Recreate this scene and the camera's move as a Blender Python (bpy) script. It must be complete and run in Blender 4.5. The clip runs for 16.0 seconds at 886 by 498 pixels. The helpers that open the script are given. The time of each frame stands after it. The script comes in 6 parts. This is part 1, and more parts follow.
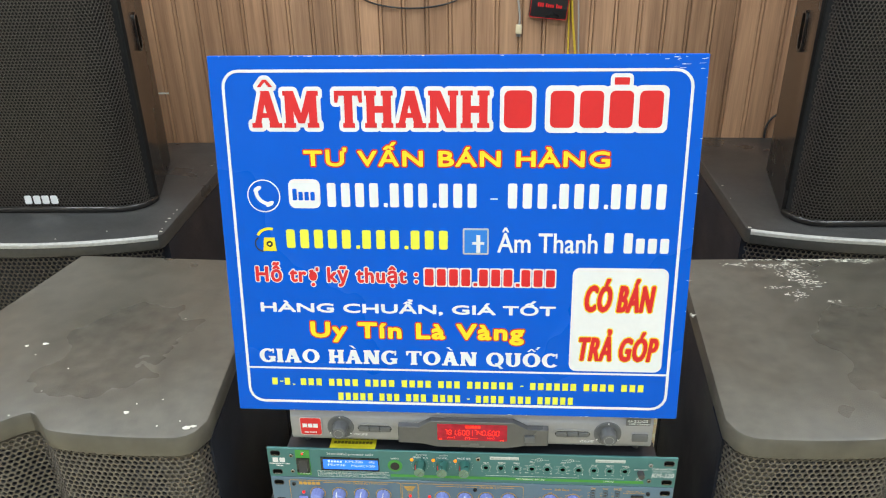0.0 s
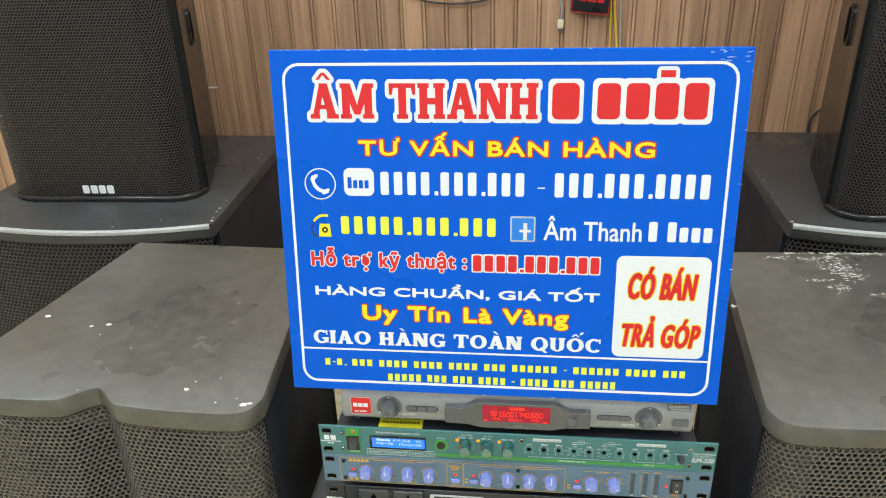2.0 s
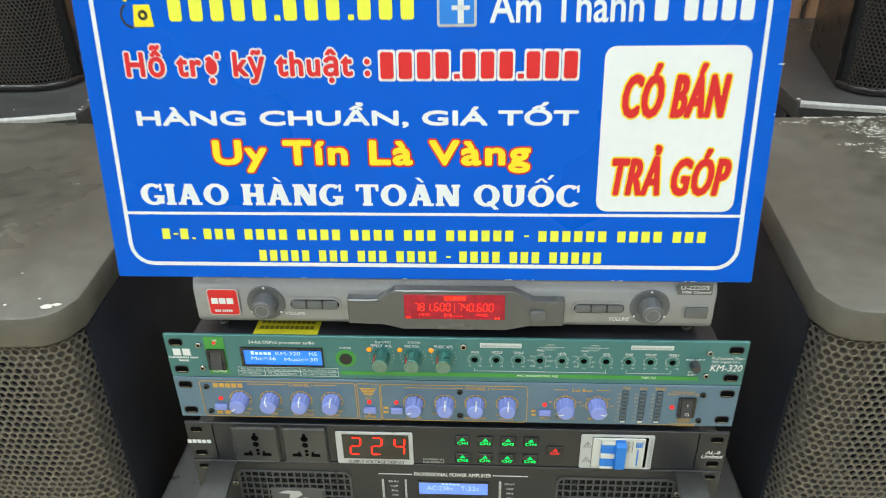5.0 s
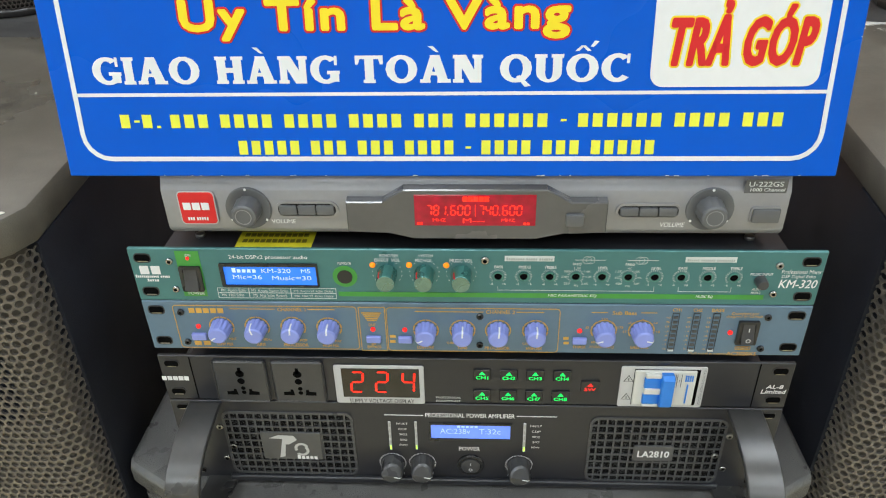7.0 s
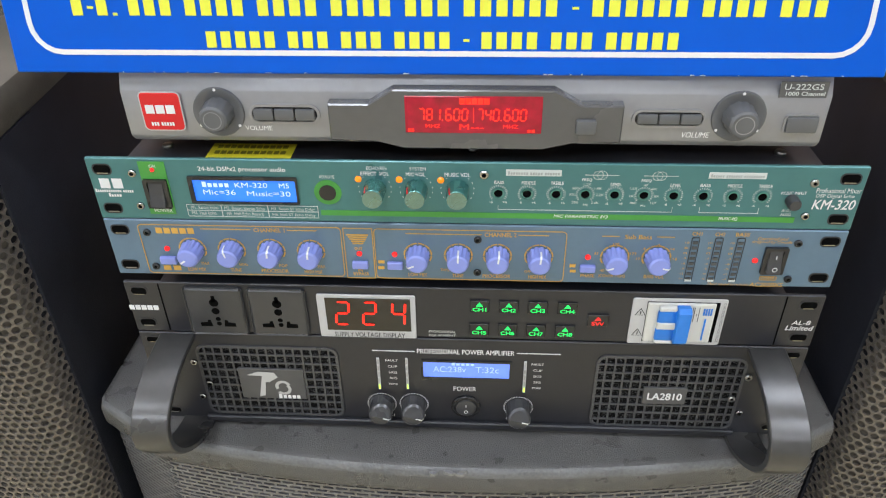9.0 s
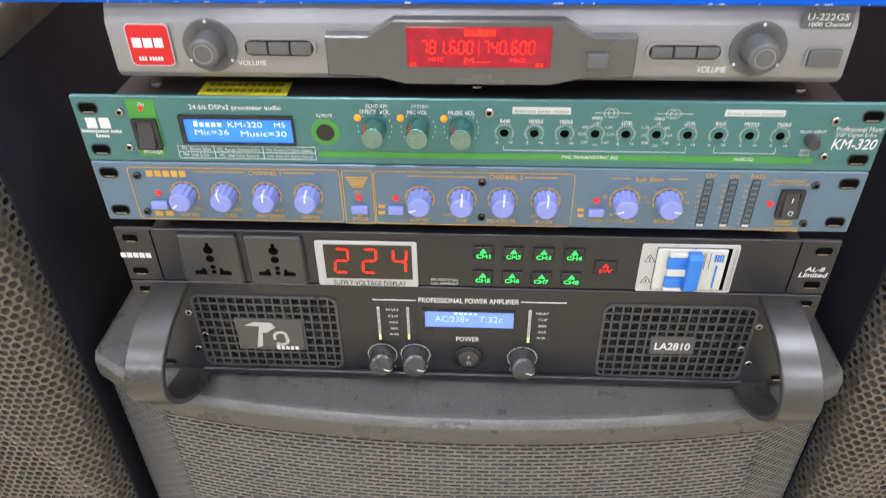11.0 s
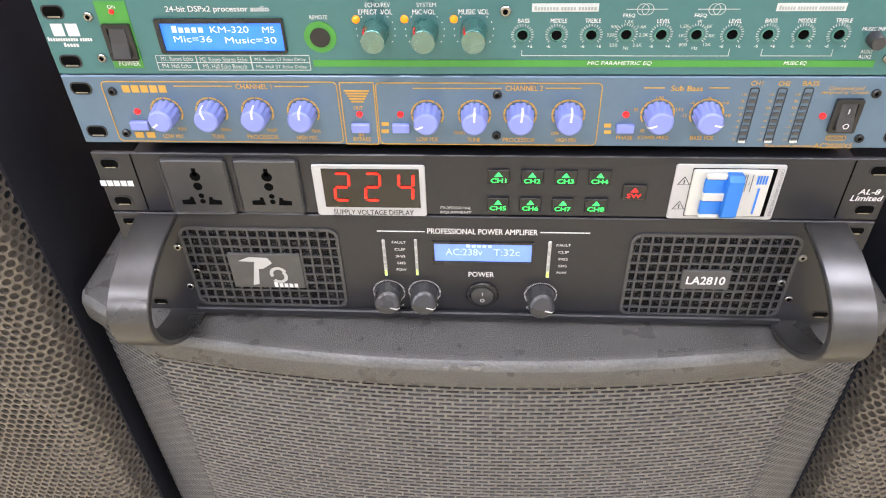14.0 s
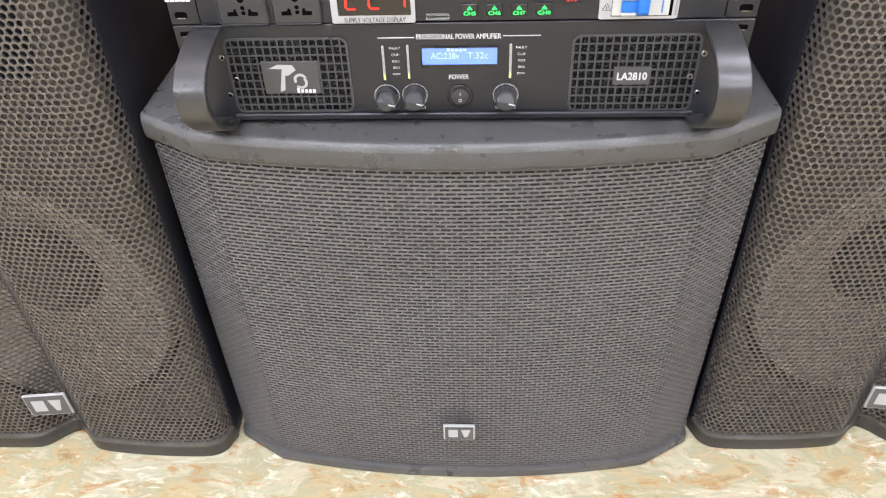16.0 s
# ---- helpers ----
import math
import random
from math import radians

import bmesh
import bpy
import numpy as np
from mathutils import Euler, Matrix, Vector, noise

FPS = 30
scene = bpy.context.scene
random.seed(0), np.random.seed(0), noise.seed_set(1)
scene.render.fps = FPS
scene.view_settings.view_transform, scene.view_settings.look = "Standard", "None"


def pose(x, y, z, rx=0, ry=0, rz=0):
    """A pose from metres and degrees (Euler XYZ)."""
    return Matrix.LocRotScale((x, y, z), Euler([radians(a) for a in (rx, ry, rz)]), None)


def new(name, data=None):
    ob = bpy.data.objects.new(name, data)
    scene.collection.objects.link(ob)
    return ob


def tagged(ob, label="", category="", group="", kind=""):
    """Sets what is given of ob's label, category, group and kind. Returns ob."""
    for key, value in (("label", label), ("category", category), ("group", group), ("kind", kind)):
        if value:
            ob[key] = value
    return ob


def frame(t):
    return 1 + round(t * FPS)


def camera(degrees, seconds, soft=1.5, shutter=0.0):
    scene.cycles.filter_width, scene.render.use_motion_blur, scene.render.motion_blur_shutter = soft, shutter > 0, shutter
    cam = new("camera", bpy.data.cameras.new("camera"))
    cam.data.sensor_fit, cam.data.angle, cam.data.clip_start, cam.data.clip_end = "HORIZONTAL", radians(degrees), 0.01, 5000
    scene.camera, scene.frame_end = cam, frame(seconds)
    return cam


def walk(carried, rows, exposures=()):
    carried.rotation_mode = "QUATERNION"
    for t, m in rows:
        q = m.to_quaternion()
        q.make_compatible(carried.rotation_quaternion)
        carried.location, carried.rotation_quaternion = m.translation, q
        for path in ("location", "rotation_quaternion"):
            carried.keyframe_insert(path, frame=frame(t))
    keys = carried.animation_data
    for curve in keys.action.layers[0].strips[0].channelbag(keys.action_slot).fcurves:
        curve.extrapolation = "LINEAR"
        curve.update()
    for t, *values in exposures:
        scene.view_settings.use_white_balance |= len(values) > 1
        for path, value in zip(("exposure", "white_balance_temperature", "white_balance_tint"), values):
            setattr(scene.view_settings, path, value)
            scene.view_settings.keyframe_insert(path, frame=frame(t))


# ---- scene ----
cam = camera(61.5, 16.0, soft=1.05, shutter=0.6)
METRES, EYE, TILT, LEAN, TURN = 0.957, 1.340, 0.0, 0.0, 3.8
ROWS = [
    (0.0, 0.0, 0.0, 0.0, -0.46, -25.96, 0.95),
    (0.5, -0.0006, -0.0102, 0.0022, 0.25, -26.02, 1.14),
    (1.0, -0.0112, -0.0239, 0.0051, 1.1, -26.16, 1.36),
    (1.5, -0.0158, -0.0296, 0.0049, 1.84, -26.32, 1.54),
    (2.0, -0.0156, -0.0336, 0.0056, 2.18, -26.25, 1.58),
    (2.5, -0.0026, -0.0437, 0.0074, 2.05, -26.15, 1.42),
    (3.0, 0.01, -0.066, 0.0036, 1.54, -26.02, 1.2),
    (3.5, 0.0201, -0.0668, -0.0261, 1.01, -26.65, 1.06),
    (4.0, 0.0223, 0.0195, -0.1223, 0.2, -27.67, 1.02),
    (6.5, 0.0061, 0.263, -0.3143, -1.49, -31.22, 1.19),
    (7.0, 0.0046, 0.2558, -0.3419, -1.22, -31.69, 1.24),
    (7.5, 0.0034, 0.2565, -0.339, -0.99, -32.23, 1.21),
    (8.0, 0.0054, 0.2621, -0.3532, -0.82, -32.91, 1.1),
    (8.5, 0.0089, 0.278, -0.387, -0.69, -33.55, 0.89),
    (11.0, 0.0047, 0.2918, -0.4239, -1.03, -36.84, 0.67),
    (11.5, 0.0015, 0.2951, -0.4539, -0.95, -37.68, 0.94),
    (12.0, 0.0003, 0.297, -0.4626, -0.9, -38.54, 1.18),
    (12.5, 0.0038, 0.2982, -0.4625, -0.83, -39.17, 1.37),
    (13.0, 0.0049, 0.3029, -0.4672, -0.75, -39.62, 1.48),
    (13.5, 0.0063, 0.3109, -0.4704, -0.71, -39.92, 1.49),
    (14.0, 0.0043, 0.3183, -0.4703, -0.64, -40.11, 1.49),
    (14.5, -0.0014, 0.2857, -0.4663, -0.59, -40.35, 1.5),
    (15.0, 0.0072, 0.177, -0.4546, -0.54, -40.45, 1.53),
    (15.5, 0.0043, 0.1186, -0.4917, -0.91, -40.15, 1.62),
    (16.0, 0.0046, 0.0909, -0.5079, -1.58, -40.05, 1.73),
]
walk(cam, [(t, pose(0.019, -0.679, EYE, TILT, LEAN, TURN) @ pose(METRES * x, METRES * y, METRES * z, 90 + pitch, roll, yaw)) for t, x, y, z, yaw, pitch, roll in ROWS],
     exposures=[(0.0, 0.02, 6230, -4), (4.0, 0.02, 6150, -8), (7.0, -0.1, 6250, -2), (8.5, -0.02, 6100, 3), (11.0, 0.33, 6230, 8), (11.5, 0.46, 6380, 10), (12.5, 0.59, 6400, 12), (14.5, 0.6, 6250, 12), (16.0, 0.62, 6050, 11)])


# ---- light ----
world = bpy.data.worlds.new("world")
scene.world = world
world.use_nodes = True
world.node_tree.nodes["Background"].inputs[0].default_value = (0.9, 0.95, 1, 1)
world.node_tree.nodes["Background"].inputs[1].default_value = 0.05
LAMP_WATTS = 15
LAMPS = [(x, y) for x in (-1.75, -0.35, 1.35) for y in (-2.6, -1.05, 0.5)]
CEIL = 2.9
for lx, ly in LAMPS:
    ld = bpy.data.lights.new("panel_glow", "AREA")
    ld.shape, ld.size, ld.size_y, ld.energy, ld.color = "RECTANGLE", 0.56, 0.56, LAMP_WATTS, (0.955, 0.955, 1.1)
    lo = new("panel_glow", ld)
    lo.matrix_world = pose(lx, ly, CEIL - 0.045)


# ---- materials ----
def mat(name, base, rough=0.5, metal=0.0, vary=0.15, scale=40, bump=0.0, bump_scale=300, emit=0.0, coat=0.0, spec=0.5, stain=0.0):
    """A node material: base colour with fine and broad variation, relief, and glow for what gives off light."""
    m = bpy.data.materials.new(name)
    m.use_nodes = True
    n, l = m.node_tree.nodes, m.node_tree.links
    b = n["Principled BSDF"]
    b.inputs["Roughness"].default_value, b.inputs["Metallic"].default_value = rough, metal
    b.inputs["Specular IOR Level"].default_value = spec
    b.inputs["Coat Weight"].default_value, b.inputs["Coat Roughness"].default_value = coat, 0.12
    co = n.new("ShaderNodeTexCoord")
    fine, broad = n.new("ShaderNodeTexNoise"), n.new("ShaderNodeTexNoise")
    fine.inputs["Scale"].default_value, fine.inputs["Detail"].default_value = scale * 4, 4
    broad.inputs["Scale"].default_value, broad.inputs["Detail"].default_value = scale * 0.25, 5
    l.new(co.outputs["Object"], fine.inputs["Vector"])
    l.new(co.outputs["Object"], broad.inputs["Vector"])
    add = n.new("ShaderNodeMath")
    add.operation = "ADD"
    l.new(fine.outputs["Fac"], add.inputs[0])
    l.new(broad.outputs["Fac"], add.inputs[1])
    ramp = n.new("ShaderNodeMapRange")
    ramp.inputs["From Min"].default_value, ramp.inputs["From Max"].default_value = 0.6, 1.4
    ramp.inputs["To Min"].default_value, ramp.inputs["To Max"].default_value = 1 - vary, 1 + vary
    l.new(add.outputs[0], ramp.inputs["Value"])
    mul = n.new("ShaderNodeVectorMath")
    mul.operation = "SCALE"
    mul.inputs[0].default_value = base
    l.new(ramp.outputs[0], mul.inputs["Scale"])
    l.new(mul.outputs[0], b.inputs["Base Color"])
    rr = n.new("ShaderNodeMapRange")
    rr.inputs["From Min"].default_value, rr.inputs["From Max"].default_value = 0.3, 0.7
    rr.inputs["To Min"].default_value, rr.inputs["To Max"].default_value = max(rough - 0.08 - stain, 0.02), min(rough + 0.08 + stain, 1)
    l.new(broad.outputs["Fac"], rr.inputs["Value"])
    l.new(rr.outputs[0], b.inputs["Roughness"])
    if bump:
        bn, bp = n.new("ShaderNodeTexNoise"), n.new("ShaderNodeBump")
        bn.inputs["Scale"].default_value, bn.inputs["Detail"].default_value = bump_scale, 3
        bp.inputs["Strength"].default_value, bp.inputs["Distance"].default_value = bump, 0.001
        l.new(co.outputs["Object"], bn.inputs["Vector"])
        l.new(bn.outputs["Fac"], bp.inputs["Height"])
        l.new(bp.outputs[0], b.inputs["Normal"])
    if emit:
        l.new(mul.outputs[0], b.inputs["Emission Color"])
        b.inputs["Emission Strength"].default_value = emit
    return m


def wood_wall():
    m = mat("wood_panel", (0.2, 0.12, 0.07), 0.45, vary=0.1)
    n, l = m.node_tree.nodes, m.node_tree.links
    b = n["Principled BSDF"]
    co, mp = n.new("ShaderNodeTexCoord"), n.new("ShaderNodeMapping")
    mp.inputs["Scale"].default_value = (1, 1, 0.035)
    oi = n.new("ShaderNodeObjectInfo")
    off = n.new("ShaderNodeVectorMath")
    off.operation = "MULTIPLY_ADD"
    off.inputs[1].default_value = (7, 3, 5)
    l.new(oi.outputs["Random"], off.inputs[0])
    l.new(co.outputs["Object"], off.inputs[2])
    l.new(off.outputs[0], mp.inputs["Vector"])
    a, c = n.new("ShaderNodeTexNoise"), n.new("ShaderNodeTexNoise")
    a.inputs["Scale"].default_value, a.inputs["Detail"].default_value, a.inputs["Distortion"].default_value = 36, 7, 0.6
    c.inputs["Scale"].default_value, c.inputs["Detail"].default_value = 320, 4
    l.new(mp.outputs[0], a.inputs["Vector"])
    l.new(mp.outputs[0], c.inputs["Vector"])
    add = n.new("ShaderNodeMath")
    add.operation = "MULTIPLY_ADD"
    add.inputs[1].default_value = 0.35
    l.new(c.outputs["Fac"], add.inputs[0])
    l.new(a.outputs["Fac"], add.inputs[2])
    r = n.new("ShaderNodeValToRGB")
    r.color_ramp.elements[0].position, r.color_ramp.elements[0].color = 0.36, (0.2, 0.108, 0.062, 1)
    r.color_ramp.elements[1].position, r.color_ramp.elements[1].color = 0.96, (0.55, 0.335, 0.195, 1)
    e = r.color_ramp.elements.new(0.64)
    e.color = (0.36, 0.207, 0.119, 1)
    l.new(add.outputs[0], r.inputs[0])
    tone, tint = n.new("ShaderNodeMapRange"), n.new("ShaderNodeVectorMath")
    tone.inputs["To Min"].default_value, tone.inputs["To Max"].default_value = 0.8, 1.18
    tint.operation = "SCALE"
    l.new(oi.outputs["Random"], tone.inputs["Value"])
    l.new(r.outputs[0], tint.inputs[0])
    l.new(tone.outputs[0], tint.inputs["Scale"])
    l.new(tint.outputs[0], b.inputs["Base Color"])
    return m


def marble_floor():
    m = mat("marble", (0.5, 0.48, 0.36), 0.16, vary=0.1)
    n, l = m.node_tree.nodes, m.node_tree.links
    b = n["Principled BSDF"]
    co, mp = n.new("ShaderNodeTexCoord"), n.new("ShaderNodeMapping")
    mp.inputs["Rotation"].default_value, mp.inputs["Scale"].default_value = (0, 0, 0.65), (0.75, 1.7, 1)
    l.new(co.outputs["Object"], mp.inputs["Vector"])

    def cloud(scale, detail, rough, bend):
        t = n.new("ShaderNodeTexNoise")
        t.inputs["Scale"].default_value, t.inputs["Detail"].default_value = scale, detail
        t.inputs["Roughness"].default_value, t.inputs["Distortion"].default_value = rough, bend
        l.new(mp.outputs[0], t.inputs["Vector"])
        return t.outputs["Fac"]

    def ramp(fac, stops):
        r = n.new("ShaderNodeValToRGB")
        e = r.color_ramp.elements
        e[0].position, e[0].color = stops[0][0], (*stops[0][1], 1)
        e[1].position, e[1].color = stops[-1][0], (*stops[-1][1], 1)
        for pos, col in stops[1:-1]:
            e.new(pos).color = (*col, 1)
        l.new(fac, r.inputs[0])
        return r.outputs[0]

    def mix(fac, a, c):
        x = n.new("ShaderNodeMixRGB")
        l.new(fac, x.inputs[0])
        for socket, v in ((x.inputs[1], a), (x.inputs[2], c)):
            if isinstance(v, tuple):
                socket.default_value = (*v, 1)
            else:
                l.new(v, socket)
        return x.outputs[0]

    body = ramp(cloud(13, 10, 0.62, 0.7), [(0.3, (0.42, 0.28, 0.13)), (0.4, (0.62, 0.5, 0.28)), (0.48, (0.5, 0.47, 0.29)), (0.55, (0.69, 0.62, 0.42)), (0.62, (0.56, 0.54, 0.36)), (0.72, (0.82, 0.76, 0.57))])
    rust = ramp(cloud(30, 10, 0.7, 0.5), [(0.53, (0, 0, 0)), (0.63, (0.85, 0.85, 0.85))])
    pale = ramp(cloud(24, 11, 0.74, 1.2), [(0.56, (0, 0, 0)), (0.63, (0.85, 0.85, 0.85))])
    out = mix(pale, mix(rust, body, (0.55, 0.3, 0.12)), (0.88, 0.85, 0.7))
    l.new(out, b.inputs["Base Color"])
    return m


WOOD, MARBLE = wood_wall(), marble_floor()
PAINT = mat("white_paint", (0.78, 0.78, 0.76), 0.7, vary=0.03, scale=4)
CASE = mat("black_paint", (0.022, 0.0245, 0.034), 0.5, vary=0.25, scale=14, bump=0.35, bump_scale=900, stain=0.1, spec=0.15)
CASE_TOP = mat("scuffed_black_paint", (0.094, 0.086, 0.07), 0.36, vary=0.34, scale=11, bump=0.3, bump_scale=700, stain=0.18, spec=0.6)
# Darker copy of the cap paint: the shade of upright faces put into colour.
CASE_SHADED = mat("shaded_black_edge", (0.052, 0.048, 0.042), 0.4, vary=0.2, scale=18, bump=0.3, bump_scale=700, spec=0.4)
CASE_GLOSS = mat("gloss_black_paint", (0.02, 0.018, 0.017), 0.26, vary=0.2, scale=14, spec=0.42)
# Worn bevel plastic, paled further by an edge highlight painted into its colour.
WORN_LIT_PLASTIC = mat("worn_highlight_edge", (0.14, 0.14, 0.137), 0.38, vary=0.3, scale=120, bump=0.6, bump_scale=500)
GRILLE_WARM = mat("warm_grille_metal", (0.146, 0.13, 0.113), 0.36, metal=0.35, vary=0.15, scale=30)
REAR_TOP = mat("rear_black_paint", (0.046, 0.045, 0.044), 0.4, vary=0.3, scale=18, bump=0.25, bump_scale=700, stain=0.12)
GRILLE_DARK = mat("dark_grille_metal", (0.056, 0.047, 0.041), 0.36, vary=0.15, scale=30)
WORN = mat("worn_edge_paint", (0.42, 0.41, 0.39), 0.45, vary=0.22, scale=40, bump=0.3)
FOAM_SHEET = mat("foam_sheet", (0.06, 0.059, 0.06), 0.9, vary=0.2, scale=60, spec=0.1)
SCUFF = mat("scuffed_plastic", (0.2, 0.2, 0.195), 0.6, vary=0.4, scale=120, bump=0.5)
DUST_CAP = mat("dust_cap", (0.02, 0.02, 0.02), 0.5, vary=0.2)
GRILLE = mat("grille_metal", (0.148, 0.144, 0.142), 0.42, metal=0.2, vary=0.15, scale=30, bump=0.1)
CAVITY = mat("cavity_black", (0.022, 0.022, 0.022), 0.8, spec=0.1)
BOARD = mat("front_board_black", (0.11, 0.097, 0.083), 0.5, vary=0.2, scale=20)
CONE = mat("paper_cone", (0.5, 0.45, 0.4), 0.45, vary=0.2, scale=30)
PLASTIC = mat("textured_plastic", (0.098, 0.096, 0.092), 0.32, vary=0.14, scale=200, bump=0.9, bump_scale=1300, stain=0.0)
RACK_BLACK = mat("rack_black", (0.021, 0.0215, 0.026), 0.35, vary=0.12, bump=0.12, bump_scale=1500)
BLUE = mat("sign_blue", (0.003, 0.095, 0.6), 0.3, vary=0.05, scale=6, spec=0.25)
WHITE = mat("white_print", (0.76, 0.77, 0.78), 0.4, vary=0.03)
GREEN_PANEL = mat("green_panel", (0.07, 0.19, 0.195), 0.33, metal=0.25, vary=0.06)
SLATE_PANEL = mat("slate_panel", (0.122, 0.192, 0.272), 0.36, metal=0.2, vary=0.06)
SILVER = mat("silver_plastic", (0.3, 0.3, 0.31), 0.36, metal=0.35, vary=0.06)


def speckled(m, amount):
    """Lets each separate cell of a sheet differ a little in tone."""
    n, l = m.node_tree.nodes, m.node_tree.links
    base = n["Principled BSDF"].inputs["Base Color"].links[0].from_socket
    geo, mr, sc = n.new("ShaderNodeNewGeometry"), n.new("ShaderNodeMapRange"), n.new("ShaderNodeVectorMath")
    sc.operation = "SCALE"
    mr.inputs["To Min"].default_value, mr.inputs["To Max"].default_value = 1 - amount, 1 + amount
    l.new(geo.outputs["Random Per Island"], mr.inputs["Value"])
    l.new(base, sc.inputs[0])
    l.new(mr.outputs[0], sc.inputs["Scale"])
    l.new(sc.outputs[0], n["Principled BSDF"].inputs["Base Color"])


for sheet in (GRILLE, GRILLE_WARM, GRILLE_DARK):
    speckled(sheet, 0.08)


# ---- building blocks ----
def thing(name, m, label, category, group="", kind=""):
    ob = new(name)
    ob.empty_display_size = 0.05
    ob.matrix_world = m
    return tagged(ob, label, category, group, kind)


def part(name, bm, material, parent, label="", smooth=False):
    me = bpy.data.meshes.new(name)
    bm.normal_update()
    bm.to_mesh(me)
    bm.free()
    if smooth:
        me.polygons.foreach_set("use_smooth", [True] * len(me.polygons))
        me.set_sharp_from_angle(angle=radians(35))
    me.materials.append(material)
    ob = new(name, me)
    ob.parent = parent
    return tagged(ob, label) if label else ob


def raw(name, verts, faces, material, parent, label=""):
    me = bpy.data.meshes.new(name)
    me.from_pydata(verts, [], faces)
    me.materials.append(material)
    ob = new(name, me)
    ob.parent = parent
    return tagged(ob, label) if label else ob


def box(x0, x1, y0, y1, z0, z1, bevel=0.0, seg=2, bm=None):
    own = bmesh.new()
    bmesh.ops.create_cube(own, size=1, matrix=Matrix.LocRotScale(((x0 + x1) / 2, (y0 + y1) / 2, (z0 + z1) / 2), None, (abs(x1 - x0), abs(y1 - y0), abs(z1 - z0))))
    if bevel:
        bmesh.ops.bevel(own, geom=own.edges[:], offset=bevel, segments=seg, affect="EDGES", profile=0.5)
    return join(bm, own)


def join(bm, own):
    if bm is None:
        return own
    me = bpy.data.meshes.new("join")
    own.to_mesh(me)
    own.free()
    bm.from_mesh(me)
    bpy.data.meshes.remove(me)
    return bm


def prism(points, a0, a1, axis="z", bevel=0.0, seg=2, bm=None):
    """An outline drawn out from a0 to a1: (x, y) along z, (x, z) along y, (y, z) along x."""
    put = {"z": lambda p, a: (p[0], p[1], a), "y": lambda p, a: (p[0], a, p[1]), "x": lambda p, a: (a, p[0], p[1])}[axis]
    own = bmesh.new()
    lo = [own.verts.new(put(p, a0)) for p in points]
    hi = [own.verts.new(put(p, a1)) for p in points]
    k = len(points)
    caps = [own.faces.new(lo[::-1]), own.faces.new(hi)]
    for i in range(k):
        own.faces.new((lo[i], lo[(i + 1) % k], hi[(i + 1) % k], hi[i]))
    bmesh.ops.recalc_face_normals(own, faces=own.faces[:])
    if bevel:
        rim = {e for f in caps for e in f.edges}
        bmesh.ops.bevel(own, geom=list(rim), offset=bevel, segments=seg, affect="EDGES", profile=0.5)
    return join(bm, own)


def rounded(x0, x1, z0, z1, r, seg=5):
    pts = []
    for cx, cz, a in ((x1 - r, z0 + r, -90), (x1 - r, z1 - r, 0), (x0 + r, z1 - r, 90), (x0 + r, z0 + r, 180)):
        pts += [(cx + r * math.cos(radians(a + 90 * i / seg)), cz + r * math.sin(radians(a + 90 * i / seg))) for i in range(seg + 1)]
    return pts


def ring_outline(outer, inner, y0, y1, bm=None):
    """A flat frame between two outlines of the same count, from y0 to y1."""
    own = bmesh.new()
    k = len(outer)
    rows = [[own.verts.new((p[0], y, p[1])) for p in pts] for pts, y in ((outer, y0), (inner, y0), (inner, y1), (outer, y1))]
    for r in range(4):
        a, b = rows[r], rows[(r + 1) % 4]
        for i in range(k):
            own.faces.new((a[i], a[(i + 1) % k], b[(i + 1) % k], b[i]))
    bmesh.ops.recalc_face_normals(own, faces=own.faces[:])
    return join(bm, own)


def turned(profile, x, z, seg=28, bm=None, tilt=0.0):
    """A body turned about an axis along y through (x, z): profile rows are (y, radius)."""
    own = bmesh.new()
    rows = [[own.verts.new((x + r * math.cos(2 * math.pi * i / seg), y, z + r * math.sin(2 * math.pi * i / seg))) for i in range(seg)] for y, r in profile]
    for a, b in zip(rows, rows[1:]):
        for i in range(seg):
            own.faces.new((a[i], a[(i + 1) % seg], b[(i + 1) % seg], b[i]))
    own.faces.new(rows[0])
    own.faces.new(rows[-1][::-1])
    bmesh.ops.recalc_face_normals(own, faces=own.faces[:])
    return join(bm, own)


def along(profile, s):
    """The place and the normal at arc length s of a plan outline of (x, y) points."""
    for (ax, ay), (bx, by) in zip(profile, profile[1:]):
        d = math.hypot(bx - ax, by - ay)
        if s <= d:
            f = s / d
            return ax + f * (bx - ax), ay + f * (by - ay), (by - ay) / d, -(bx - ax) / d
        s -= d
    return bx, by, (by - ay) / d, -(bx - ax) / d


def arc_length(profile):
    return sum(math.hypot(b[0] - a[0], b[1] - a[1]) for a, b in zip(profile, profile[1:]))


